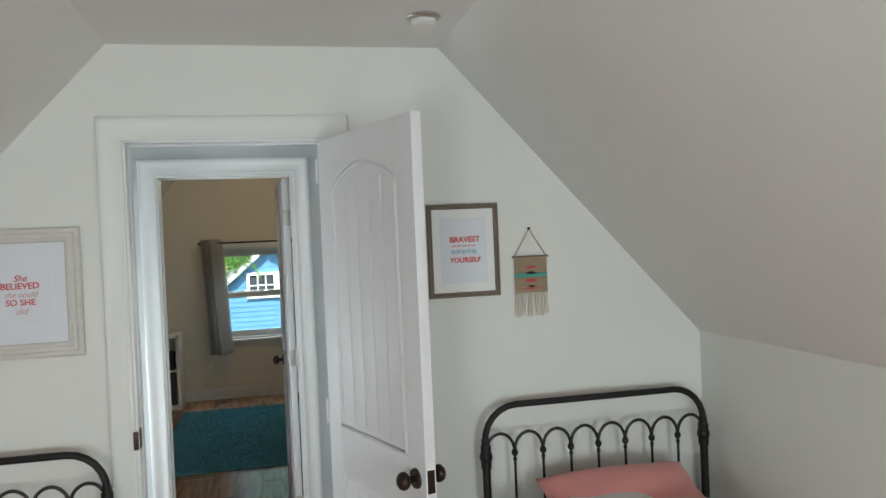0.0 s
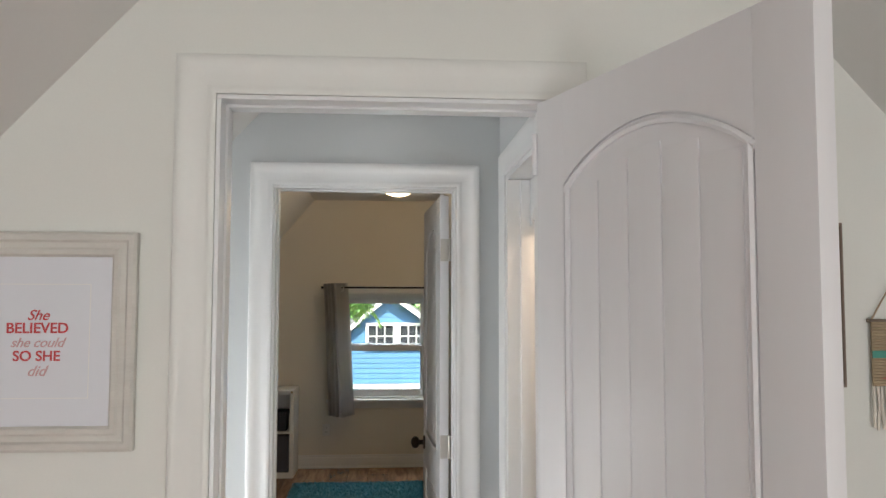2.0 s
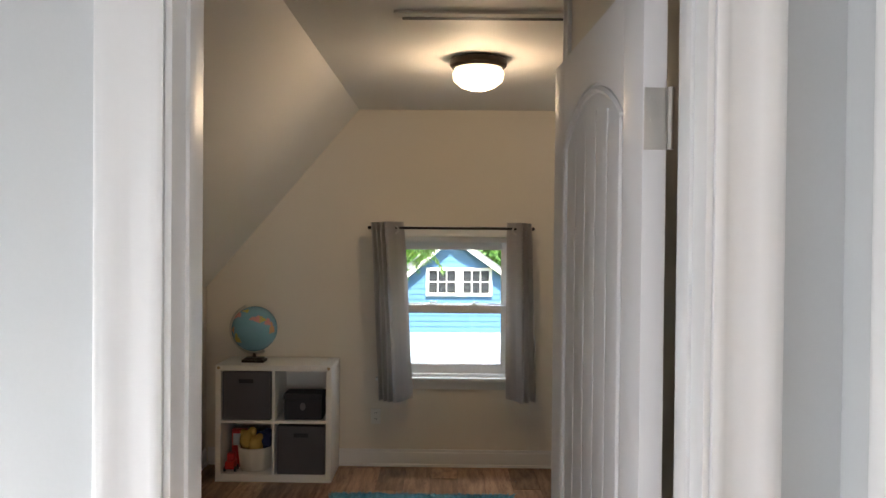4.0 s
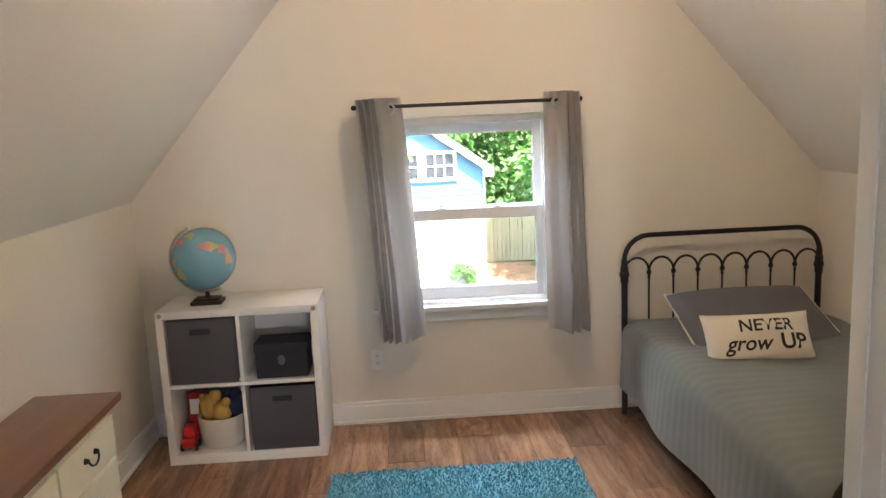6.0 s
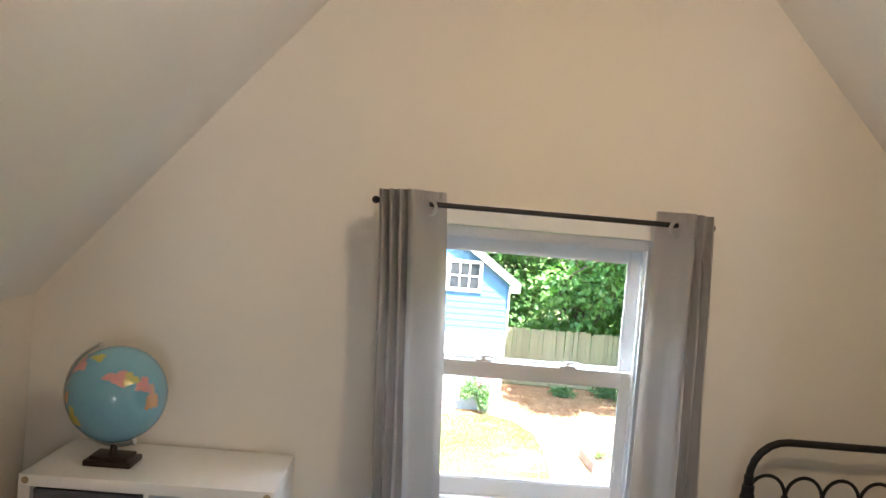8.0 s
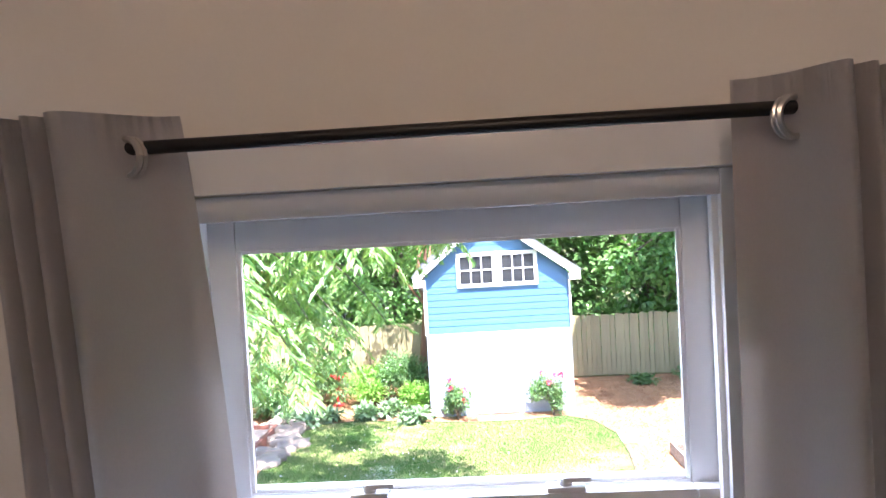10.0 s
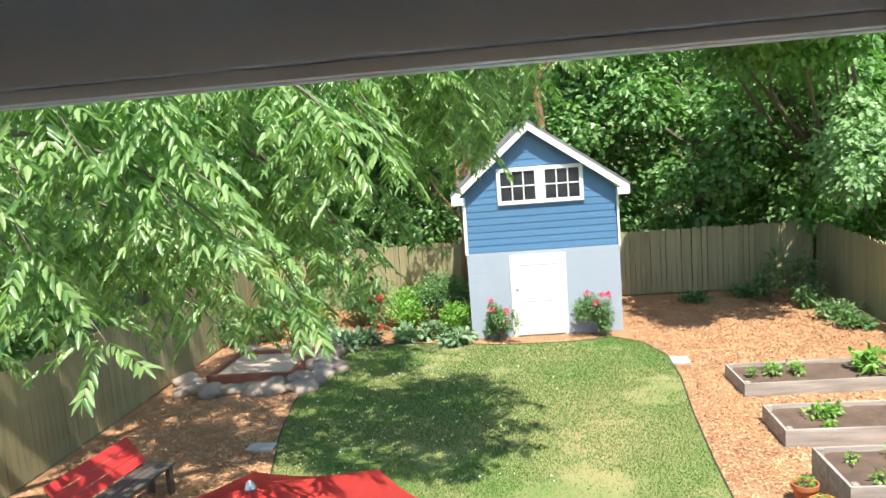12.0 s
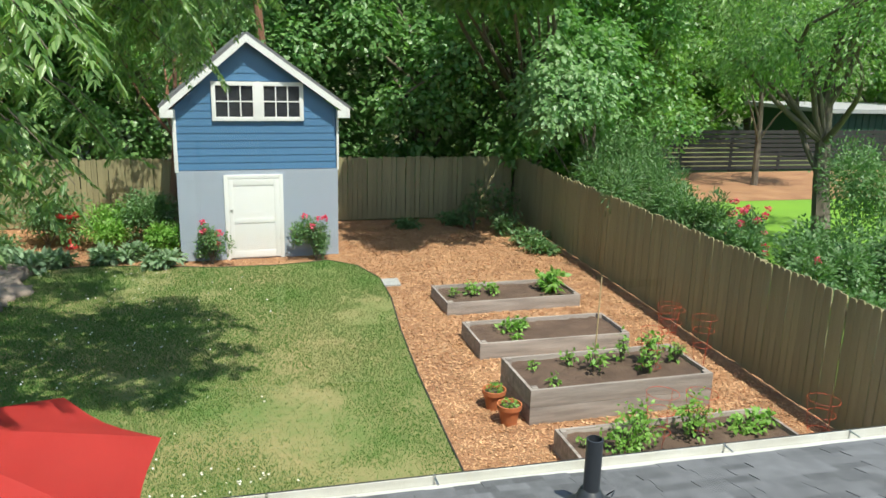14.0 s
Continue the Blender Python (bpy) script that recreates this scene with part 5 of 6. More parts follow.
def bush(name, label, at, r, h, n, L, W, mat, category="shrub", flowers=0, group=""):
    root = thing(name, label, category, at, group)
    bm = bmesh.new()
    for k in range(7):
        a, q = 6.28 * k / 7, rng.uniform(.3, .8)
        tube(bm, [(0, 0, 0), (q * r * .5 * math.cos(a), q * r * .5 * math.sin(a), h * .4), (q * r * math.cos(a), q * r * math.sin(a), h * .85)], .012, 5, [.016, .011, .004])
    part("stems", bm, M_BARK, root)
    nb = 9
    P, Dr = [], []
    for k in range(nb):
        c = np.array((rng.normal(0, r * .42), rng.normal(0, r * .42), h * rng.uniform(.35, .85)))
        m_ = n // nb
        d = rng.normal(size=(m_, 3)); d /= np.linalg.norm(d, axis=1, keepdims=True)
        P.append(c + d * rng.uniform(.2, 1, (m_, 1)) * (r * .55, r * .55, h * .3)); Dr.append(d + rng.normal(size=(m_, 3)) * .4)
    P, Dr = np.concatenate(P), np.concatenate(Dr)
    P[:, 2] = np.abs(P[:, 2])
    lf = new("foliage", leaves("foliage", mat, P, Dr, rng.uniform(.6, 1.2, len(P)) * L, W, LEAF4))
    lf.parent = root
    tagged(lf, kind="stuff")
    for k in range(flowers):
        a = rng.uniform(0, 6.28)
        c = Vector((r * math.cos(a) * rng.uniform(.2, 1.0), r * math.sin(a) * rng.uniform(.2, 1.0), h * rng.uniform(.55, 1.12)))
        f = new("bloom", clump(c, (.05, .05, .04), 26, .06, .055, L_PETAL, "bloom", LEAF4, 1))
        f.parent = root
        tagged(f, "bright pink-red bloom")
    return root


bush("rose_bush", "rose bush with pink-red blooms beside the shed door", (-.70, 22.98, G), .33, .85, 1500, .075, .045, L_SHRUB, "rose bush", 7, "roses by the shed door")
bush("rose_bush", "rose bush with pink-red blooms beside the shed door", (1.63, 23.05, G), .36, .95, 1700, .075, .045, L_SHRUB, "rose bush", 8, "roses by the shed door")
for x, y, s in ((-1.75, 22.95, .38), (-3.0, 23.3, .3), (-3.9, 23.2, .35), (-4.5, 23.0, .45), (-5.0, 23.5, .4), (-2.4, 23.5, .26)):
    bush("hosta", "pale variegated hosta clump at the lawn's edge", (x, y, G), s, .32, 420, .2, .1, L_HOSTA, "plant", 0, "hostas along the border")
for x, y, r_, h, c in ((-2.2, 25.2, .9, 1.2, 0), (-3.2, 24.9, .8, 1.0, 1), (-4.6, 25.2, 1.0, 1.2, 0), (-6.2, 25.3, 1.0, 1.3, 0), (-5.6, 24.0, .7, .8, 0), (-6.9, 23.8, .7, .9, 0), (-1.8, 24.2, .5, .7, 1)):
    bush("border_shrub", "leafy green border shrub against the fence", (x, y, G), r_, h, 3600, .10, .05, L_VEG if c else L_SHRUB, "shrub", 0, "border shrubs")
for x, y, r_, h in ((4.4, 26.0, .4, .25), (5.75, 26.3, .32, .3), (7.0, 25.9, .55, 1.2), (6.9, 24.9, .4, .6), (7.0, 23.6, .5, .45), (6.2, 25.6, .35, 1.0), (7.3, 22.8, .35, .35)):
    bush("garden_shrub", "low green shrub in the mulch by the fence", (x, y, G), r_, h, 420, .13, .075, L_SHRUB, "shrub", 0, "shrubs by the fence")
for x, y, r_, h in ((9.5, 24.2, 1.0, 2.8), (9.4, 22.4, 1.1, 2.8), (9.2, 20.8, .9, 2.4), (9.0, 19.3, .6, 2.0), (10.1, 24.8, .9, 2.9)):
    bush("hedge_shrub", "feathery green shrub leaning over the fence", (x, y, G), r_, h, 6500, .13, .035, L_SHRUB, "shrub", 0, "shrubs behind the fence")
for x, y, r_, h, fl in ((10.6, 17.3, 1.0, 1.75, 0), (9.7, 16.0, .8, 1.6, 2), (13.6, 19.6, 1.4, 2.9, 0), (10.0, 18.8, .5, 1.75, 26), (8.8, 17.6, .4, 1.85, 2), (11.6, 16.6, .9, 1.9, 0)):
    bush("neighbour_shrub", "dense pale-green shrub in the neighbouring garden", (x, y, G), r_, h, 6000, .10, .055, L_SHRUB, "shrub", fl, "neighbouring shrubs")

# bird bath
bbh = thing("bird_bath", "red bird bath among the border plants", "bird bath", (-4.05, 25.0, G))
part("pedestal", lathe(bmesh.new(), [(.15, 0), (.13, .05), (.06, .12), (.055, .6), (.1, .72)], n=20), M_SLATR, bbh)
part("bowl", lathe(bmesh.new(), [(.1, .7205), (.28, .78), (.3, .84), (.27, .84), (.2, .79), (.002, .77)], n=24), M_SLATR, bbh)


# raised beds
def raised_bed(x0, x1, y0, y1, h, label, boards=1, turn=2.4):
    r = thing("raised_bed", label, "raised bed", ((x0 + x1) / 2, (y0 + y1) / 2, G), "raised garden beds")
    w, d, t = (x1 - x0) / 2, (y1 - y0) / 2, .04
    for k in range(boards):
        za, zb = k * h / boards, (k + 1) * h / boards - .004
        for sy in (-1, 1):
            part("board", box(-w, sy * d - (t if sy > 0 else 0), za, w, sy * d + (t if sy < 0 else 0), zb, .004), M_BOARD, r)
        for sx in (-1, 1):
            part("end_board", box(sx * w - (t if sx > 0 else 0), -d + t + .001, za, sx * w + (t if sx < 0 else 0), d - t - .001, zb, .004), M_BOARD, r)
    for sx in (-1, 1):
        for sy in (-1, 1):
            part("corner_post", box(sx * (w - t - .001), sy * (d - t - .001), 0, sx * (w - t - .08), sy * (d - t - .08), h + .01, .003), M_BOARD, r)
    bm = bmesh.new()
    nx, ny = 40, 18
    g = [[bm.verts.new((-w + t + (2 * w - 2 * t) * i / nx, -d + t + (2 * d - 2 * t) * j / ny, h - .07 + .025 * noise.noise((i * .5 + x0, j * .5, 1)) + .02 * noise.noise((i * 1.7, j * 1.7, y0)))) for i in range(nx + 1)] for j in range(ny + 1)]
    for j in range(ny):
        for i in range(nx):
            bm.faces.new((g[j][i], g[j][i + 1], g[j + 1][i + 1], g[j + 1][i]))
    part("soil", bm, M_SOIL, r, "dark crumbly soil", 80)
    r.rotation_euler = (0, 0, radians(turn))
    return r


raised_bed(3.68, 6.40, 18.68, 19.85, .25, "low weathered timber bed with squash plants")
raised_bed(3.69, 6.32, 16.48, 17.55, .28, "low weathered timber bed with small seedlings", 1, 1)
raised_bed(3.69, 6.42, 14.22, 15.38, .50, "tall weathered timber bed with young plants and a cane", 2, 1.5)
raised_bed(3.78, 6.70, 12.2, 13.52, .30, "weathered timber bed with tomato plants", 1, 1)


def plant(at, r, h, n, L, label="young green vegetable plant in the soil"):
    return bush("vegetable_plant", label, at, r * .75, h * .85, int(n * .55), L * .8, L * .5, L_VEG, "plant", 0, "vegetables in the beds")


for x, y, r_, h, n_, L_ in ((6.0, 19.3, .42, .4, 260, .22), (4.4, 19.2, .25, .2, 160, .12), (3.98, 19.15, .16, .16, 90, .1), (4.75, 19.25, .2, .2, 120, .12),
                            (4.35, 17.1, .28, .18, 170, .12), (4.65, 17.2, .22, .22, 150, .12), (4.4, 16.75, .14, .12, 70, .1)):
    plant((x, y, G + .2), r_, h, n_, L_)
for x, y, r_, h, n_, L_ in ((4.05, 15.0, .12, .14, 60, .09), (4.6, 15.05, .15, .25, 70, .11), (4.85, 14.75, .2, .38, 110, .13), (5.4, 15.0, .16, .5, 110, .11), (5.8, 14.9, .22, .6, 170, .13), (5.6, 14.6, .2, .4, 130, .12), (6.2, 14.85, .18, .4, 90, .13), (4.15, 14.45, .14, .14, 60, .1)):
    plant((x, y, G + .43), r_, h, n_, L_)
for x, y, r_, h, n_, L_ in ((4.45, 12.95, .4, .45, 520, .09), (4.75, 13.1, .35, .5, 420, .09), (5.45, 13.1, .32, .55, 420, .10), (6.25, 13.1, .4, .2, 260, .14), (3.98, 13.1, .12, .12, 60, .07)):
    plant((x, y, G + .23), r_, h, n_, L_)
bc_ = solo("bean_cane", cyl(bmesh.new(), (4.90, 14.85, G + .42), (4.94, 14.9, G + 1.78), .012, .009, 8), M_CANE, "thin bamboo cane standing in the bed", "garden stake")


def cage(x, y, h, label="red wire tomato cage"):
    r = thing("tomato_cage", label, "plant cage", (x, y, G), "tomato cages")
    for z, q in ((h * .45, .13), (h * .75, .16), (h, .19)):
        part("hoop", tube(bmesh.new(), [(q * math.cos(a), q * math.sin(a), z) for a in np.linspace(0, 6.2832, 21)], .003, 5), M_HOOP, r)
    for k in range(3):
        a = 2.094 * k + .4
        part("leg", tube(bmesh.new(), [(.09 * math.cos(a), .09 * math.sin(a), 0), (.19 * math.cos(a), .19 * math.sin(a), h)], .0026, 5), M_HOOP, r)


for x, y, h in ((6.75, 15.95, .85), (7.05, 15.5, .85), (6.9, 16.3, .8), (6.95, 12.75, .75), (5.75, 14.75, 1.0), (4.9, 13.0, .9), (5.5, 13.1, .8)):
    cage(x, y, h)
for x, y in ((3.40, 14.78), (3.46, 14.30)):
    p = thing("flower_pot", "terracotta pot with a small green plant", "flower pot", (x, y, G), "terracotta pots")
    part("pot", lathe(bmesh.new(), [(.105, 0), (.14, .2), (.145, .225), (.165, .225), (.168, .285), (.15, .285), (.135, .21), (.002, .2)], n=26), M_TERRA, p)
    part("soil", lathe(bmesh.new(), [(.135, .24), (.1, .25), (.002, .255)], n=20), M_SOIL, p)
    f = new("sprig", clump((0, 0, .29), (.1, .1, .06), 90, .05, .035, L_VEG, "sprig"))
    f.parent = p
for x0_, y0_, w, d, nm in ((-4.67, 16.87, .46, .28, "paving_slab"), (2.85, 20.62, .36, .48, "paving_slab")):
    solo(nm, box(x0_, y0_, G - .02, x0_ + w, y0_ + d, G + .045, .008), M_SLAB, "grey concrete stepping slab beside the lawn", "paving slab", "stepping slabs")
# sandbox with its ring of rocks
sb = thing("sandbox", "timber-edged sandbox ringed by rocks", "sandbox", (-5.95, 21.4, G))
part("sand", box(-.85, -.85, 0, .85, .85, .16, .03), M_SAND, sb)
for a in ((-.95, -.95, 0, .95, -.86, .24), (-.95, .86, 0, .95, .95, .24), (-.95, -.859, 0, -.86, .859, .24), (.86, -.859, 0, .95, .859, .24)):
    part("timber_edge", box(*a, bev=.01), M_EDGE, sb, "red-brown timber edging")
rk = bmesh.new()
bmesh.ops.create_icosphere(rk, subdivisions=2, radius=1)
for v in rk.verts:
    v.co = Vector((max(-.72, min(.75, v.co.x)), max(-.7, min(.78, v.co.y)), max(-.6, min(.62, v.co.z)))) * (1.15 + .4 * noise.noise(v.co * 1.3) + .18 * noise.noise(v.co * 3.1))
rme = mesh("rock", rk, M_ROCK, 24)
ring = [(-7.2 + .33 * k, 19.95 + .1 * math.sin(k * 2.1)) for k in range(9)] + [(-4.55 + .1 * math.sin(k), 20.2 + .36 * k) for k in range(8)] + [(-7.1 + .38 * k, 22.85 + .1 * math.cos(k)) for k in range(7)] + [(-4.95, 20.6), (-4.85, 21.5), (-4.9, 22.3), (-4.25, 21.2), (-7.3, 20.5)]
for i, (x, y) in enumerate(ring):
    s = rng.uniform(.17, .29)
    o = tagged(new("rock", rme), "rough grey-brown garden rock around the sandbox", "rock", "rocks round the sandbox")
    o.matrix_basis = pose(x, y, G + s * .3, rng.uniform(-14, 14), rng.uniform(-14, 14), rng.uniform(0, 360)) @ Matrix.Diagonal((s * 1.3, s, s * .62, 1))
# bench
bn = thing("bench", "low dark wooden bench with a red slatted back", "bench", (-5.75, 14.75, G))
for k in range(4):
    part("seat_slat", box(.0 + k * .115, -.85, .42, .105 + k * .115, .85, .45, .004), M_BENCH, bn)
for k in range(3):
    part("back_slat", prism(bmesh.new(), [(-.02 - k * .095, -.82, .47 + k * .125), (-.105 - k * .095, -.82, .588 + k * .125), (-.13 - k * .095, -.82, .575 + k * .125), (-.045 - k * .095, -.82, .457 + k * .125)], (0, 1.64, 0)), M_SLATR, bn, "red painted back slat")
for sy in (-1, 1):
    part("leg", box(.02, sy * .75 - .04, 0, .10, sy * .75 + .04, .419, .004), M_BENCH, bn)
    part("leg", box(.36, sy * .75 - .04, 0, .44, sy * .75 + .04, .419, .004), M_BENCH, bn)
    part("back_post", prism(bmesh.new(), [(-.02, sy * .7 - .03, .3), (.0, sy * .7 - .03, .4), (-.33, sy * .7 - .03, .82), (-.36, sy * .7 - .03, .80)], (0, .06, 0)), M_BENCH, bn)
bn.rotation_euler = (0, 0, radians(-8))


# patio umbrella
um = thing("patio_umbrella", "red patio umbrella, open, with a vented top", "umbrella", (-1.75, 10.15, G))
ZC, ZR, R = 2.55, 2.08, 1.47
def canopy(r0, r1, za, zb, off=0.0):
    bm = bmesh.new()
    rings = []
    for j in range(7):
        t = j / 6
        ring_ = []
        for k in range(48):
            a = 6.2832 * k / 48 + radians(22)
            sec = 6.2832 / 8
            f = ((a - radians(22)) % sec) / sec
            q = math.cos(sec / 2) / math.cos((f - .5) * sec)
            rr = (r0 + (r1 - r0) * t) * q * (1 - .035 * math.sin(math.pi * f) * t)
            ring_.append(bm.verts.new((rr * math.cos(a), rr * math.sin(a), za + (zb - za) * (t ** 1.12) - .03 * math.sin(math.pi * f) * t)))
        rings.append(ring_)
    for a, b in zip(rings, rings[1:]):
        for k in range(48):
            bm.faces.new((a[k], a[(k + 1) % 48], b[(k + 1) % 48], b[k]))
    bmesh.ops.solidify(bm, geom=bm.faces[:], thickness=.004)
    return bm
part("canopy", canopy(.30, R, ZC - .09, ZR), M_CANOPY, um, "faded red cloth canopy", 20)
part("vent_cap", canopy(.02, .44, ZC + .02, ZC - .125), M_CANOPY, um, "red vent flap", 20)
part("finial", lathe(bmesh.new(), [(.03, ZC), (.04, ZC + .03), (.025, ZC + .07), (.002, ZC + .09)], n=14), M_STEEL, um)
part("pole", cyl(bmesh.new(), (0, 0, 0), (0, 0, ZC), .022), M_BENCH, um)
for k in range(8):
    a = 6.2832 * k / 8 + radians(22)
    part("rib", tube(bmesh.new(), [(.05 * math.cos(a), .05 * math.sin(a), ZC - .03), (R * .98 * math.cos(a), R * .98 * math.sin(a), ZR - .012)], .008, 5), M_BENCH, um)
part("base", lathe(bmesh.new(), [(.25, 0), (.25, .05), (.06, .08), (.03, .3)], n=20), M_BENCH, um)

# fences
fme = mesh("picket", prism(bmesh.new(), [(-.066, 0, .03), (.066, 0, .03), (.066, 0, 1.80), (.045, 0, 1.84), (-.045, 0, 1.84), (-.066, 0, 1.80)], (0, .02, 0)), M_FENCE)
def fence(label, p0, p1):
    p0, p1 = Vector(p0), Vector(p1)
    d = p1 - p0
    a = math.atan2(d.y, d.x)
    r = thing("fence", label, "fence", (p0.x, p0.y, G))
    r.rotation_euler = (0, 0, a)
    n_ = int(d.length / .142)
    for k in range(n_):
        piece("picket", fme, r, pose((k + .5) * .142, rng.uniform(-.006, .006), rng.uniform(-.012, .012), 0, rng.uniform(-.5, .5), 0) @ Matrix.Diagonal((1, 1, rng.uniform(.99, 1.02), 1)))
    for z in (.3, .95, 1.55):
        part("rail", box(0, .0265, z, d.length, .065, z + .09), M_FENCE, r)
    for k in range(int(d.length / 2.4) + 1):
        part("post", box(k * 2.4 - .045, .0655, 0, k * 2.4 + .045, .155, 1.8), M_FENCE, r)
    return r


fence("weathered brown board fence along the vegetable beds", (7.95, 27.3), (7.62, 11.0))
fence("weathered brown board fence behind the shed", (-7.9, 27.3), (7.9, 27.3))
fence("weathered brown board fence along the side garden", (-7.85, 10.5), (-7.85, 27.3))
sf = thing("slat_fence", "dark horizontal-slat fence across the neighbouring garden", "fence", (11.0, 35.5, G))
for k in range(9):
    part("slat", box(0, 0, .1 + k * .2, 33, .03, .25 + k * .2), M_SLATK, sf)
for k in range(14):
    part("post", box(k * 2.5, .031, 0, k * 2.5 + .1, .12, 1.9), M_SLATK, sf)
gb = thing("green_building", "dark green clad outbuilding with a pale roof edge", "building", (28.4, 38.5, G))
part("wall", box(0, 0, 0, 9, 6, 2.45), M_GREENB, gb)
part("roof", box(-.4, -.4, 2.4505, 9.4, 6.4, 2.65), M_SLAB, gb)
part("door", box(3.6, -.05, 0, 4.6, -.001, 2.2), M_SLATK, gb)
for k in range(22):
    part("batten", box(.02 + k * .41, -.03, 0, .07 + k * .41, -.0005, 2.44), M_GREENB, gb)


# ---- trees ----
def limb(bm, a, b, r0, r1, bend=.15, n=7):
    a, b = Vector(a), Vector(b)
    off = Vector((rng.normal() * bend, rng.normal() * bend, abs(rng.normal()) * bend)) * (b - a).length
    pts = [a.lerp(b, t) + off * math.sin(math.pi * t) for t in np.linspace(0, 1, n)]
    tube(bm, pts, r0, 8, [r0 + (r1 - r0) * t for t in np.linspace(0, 1, n)])
    return pts


def tree(name, label, at, h, r, n, L, mat, shape=LOBED, low=.25, trunk=.16, clumps=34, group="", droop=0.0, spread=None, bark=None):
    """Trunk with limbs, and a crown of clumps with gaps between them."""
    root = thing(name, label, "tree", at, group)
    bm = bmesh.new()
    tp = limb(bm, (0, 0, -.1), (rng.normal(0, .3), rng.normal(0, .3), h * .8), trunk, trunk * .25, .05, 9)
    cs = []
    for k in range(clumps):
        t = rng.uniform(low, 1.02)
        a = rng.uniform(0, 6.283)
        q = r * (math.sin(math.pi * min(1, max(.12, (t - low * .6) / (1.12 - low * .6)))) ** .6) * rng.uniform(.35, 1)
        c = Vector((q * math.cos(a), q * math.sin(a), h * t))
        size = r * rng.uniform(.22, .40)
        if spread:  # crown that leans out over the garden: middle and half sizes
            v = rng.normal(size=3)
            v *= rng.uniform(.25, 1) / np.linalg.norm(v)
            c = Vector([m_ + s_ * q_ for m_, s_, q_ in zip(spread[0], spread[1], v)])
            size = rng.uniform(.5, .95)
        cs.append((c, size))
        if k % 3 == 0:
            base_ = tp[min(8, int(8 * max(0, t - .2)))]
            limb(bm, base_, c, trunk * .35, .015, .12, 6)
    part("trunk", bm, bark or M_BARK, root, "brown bark trunk with limbs")
    P, D, F = [], [], []
    for c, q in cs:
        m_ = n // clumps
        d = rng.normal(size=(m_, 3)); d /= np.linalg.norm(d, axis=1, keepdims=True)
        rr = rng.uniform(.45, 1.0, (m_, 1)) ** .6 * q * (1 + .35 * rng.normal(size=(m_, 1)) * .4)
        P.append(np.array(c) + d * rr * (1, 1, .72)); D.append(d * (1, 1, .4) + rng.normal(size=(m_, 3)) * .45 + (0, 0, -.45 - droop))
        F.append(d * .9 + rng.normal(size=(m_, 3)) * .35 + (0, 0, .65))
    P, D = np.concatenate(P), np.concatenate(D)
    cr_ = new("crown", leaves("crown", mat, P, D, rng.uniform(.65, 1.25, len(P)) * L, rng.uniform(.65, 1.1, len(P)) * L * (.4 if shape is LEAF4 else .85), shape, np.concatenate(F)))
    cr_.parent = root
    tagged(cr_, kind="stuff")
    return root


for x, y, h, r, n_, L_, low in ((8.6, 29.3, 8.0, 3.6, 19000, .22, .18), (4.6, 30.8, 8.0, 3.6, 15000, .23, .10), (1.2, 32, 9, 3.8, 13000, .24, .12), (-3.0, 31, 9.5, 3.8, 18000, .2, .12), (-7.4, 30.5, 9.5, 3.8, 16000, .2, .12), (12.2, 31.0, 8.5, 3.4, 16000, .22, .06), (-11.5, 27, 9, 3.8, 14000, .2, .15), (-11.5, 20, 8.5, 3.4, 12000, .2, .15)):
    tree("maple_tree", "broad maple with dense dark green leaves behind the fence", (x, y, G), h, r, int(n_ * 1.25), L_ * .88, L_MAPLE, LOBED, low, .2, 44, "maples behind the fence")
for x, y, h, r, n_ in ((12.5, 34, 12, 4.2, 15000), (17.5, 42, 13, 4.5, 13000), (22, 51, 14, 5.2, 12000), (30, 54, 15, 6, 12000), (39, 52, 14, 6, 10000), (8, 38, 13, 4.6, 14000), (2, 40, 14, 5, 12000), (-6, 38, 13, 5, 12000), (-14, 34, 12, 5, 12000), (14, 52, 15, 6, 12000), (-20, 26, 12, 5, 9000), (46, 42, 13, 6, 8000), (-2, 50, 17, 7, 12000)):
    tree("woodland_tree", "tall leafy woodland tree beyond the gardens", (x, y, G), h, r, n_, .30, L_BACK, BROAD, .10, .22, 38, "woodland trees")
for x, y, h, r in ((19.5, 44, 9, 4.2), (25.5, 47, 10, 4.5), (32, 50, 10, 5), (38, 46, 9, 4.5)):
    tree("woodland_tree", "low dense woodland tree beyond the slat fence", (x, y, G), h, r, 11000, .30, L_BACK, BROAD, .02, .2, 36, "woodland trees")
tree("locust_tree", "slender forked tree with airy bright leaves", (14.2, 21.4, G), 8.5, 3.4, 16000, .16, L_NEAR, LEAF4, .52, .26, 34, "", .2)
tree("locust_tree", "slender leaning tree beyond the neighbouring lawn", (19.8, 32, G), 8, 2.6, 8000, .2, L_NEAR, LEAF4, .45, .14, 24, "", .2)
tree("locust_tree", "slender tree beside the slat fence", (15.6, 38.5, G), 9, 3.0, 9000, .2, L_BACK, LEAF4, .38, .16, 24, "", .2)

tree("maple_tree", "maple with boughs hanging over the fence corner", (9.3, 28.4, G), 8.5, 3.5, 15000, .19, L_MAPLE, LOBED, .5, .22, 44, "", .2, ((-3.9, -4.9, 6.8), (2.3, 3.0, 1.5)))
tree("maple_tree", "low maple boughs with pale leaves over the fence", (9.6, 26.2, G), 4.6, 1.6, 5200, .17, L_PALE, LOBED, .5, .1, 20, "", .3, ((-1.5, -1.5, 3.9), (.9, 1.2, 1.2)))
tree("pine_tree", "tall straight reddish trunk behind the shed", (1.35, 28.6, G), 14, 2.6, 5000, .2, L_BACK, LEAF4, .68, .17, 22, "", .2, None, M_REDBARK)
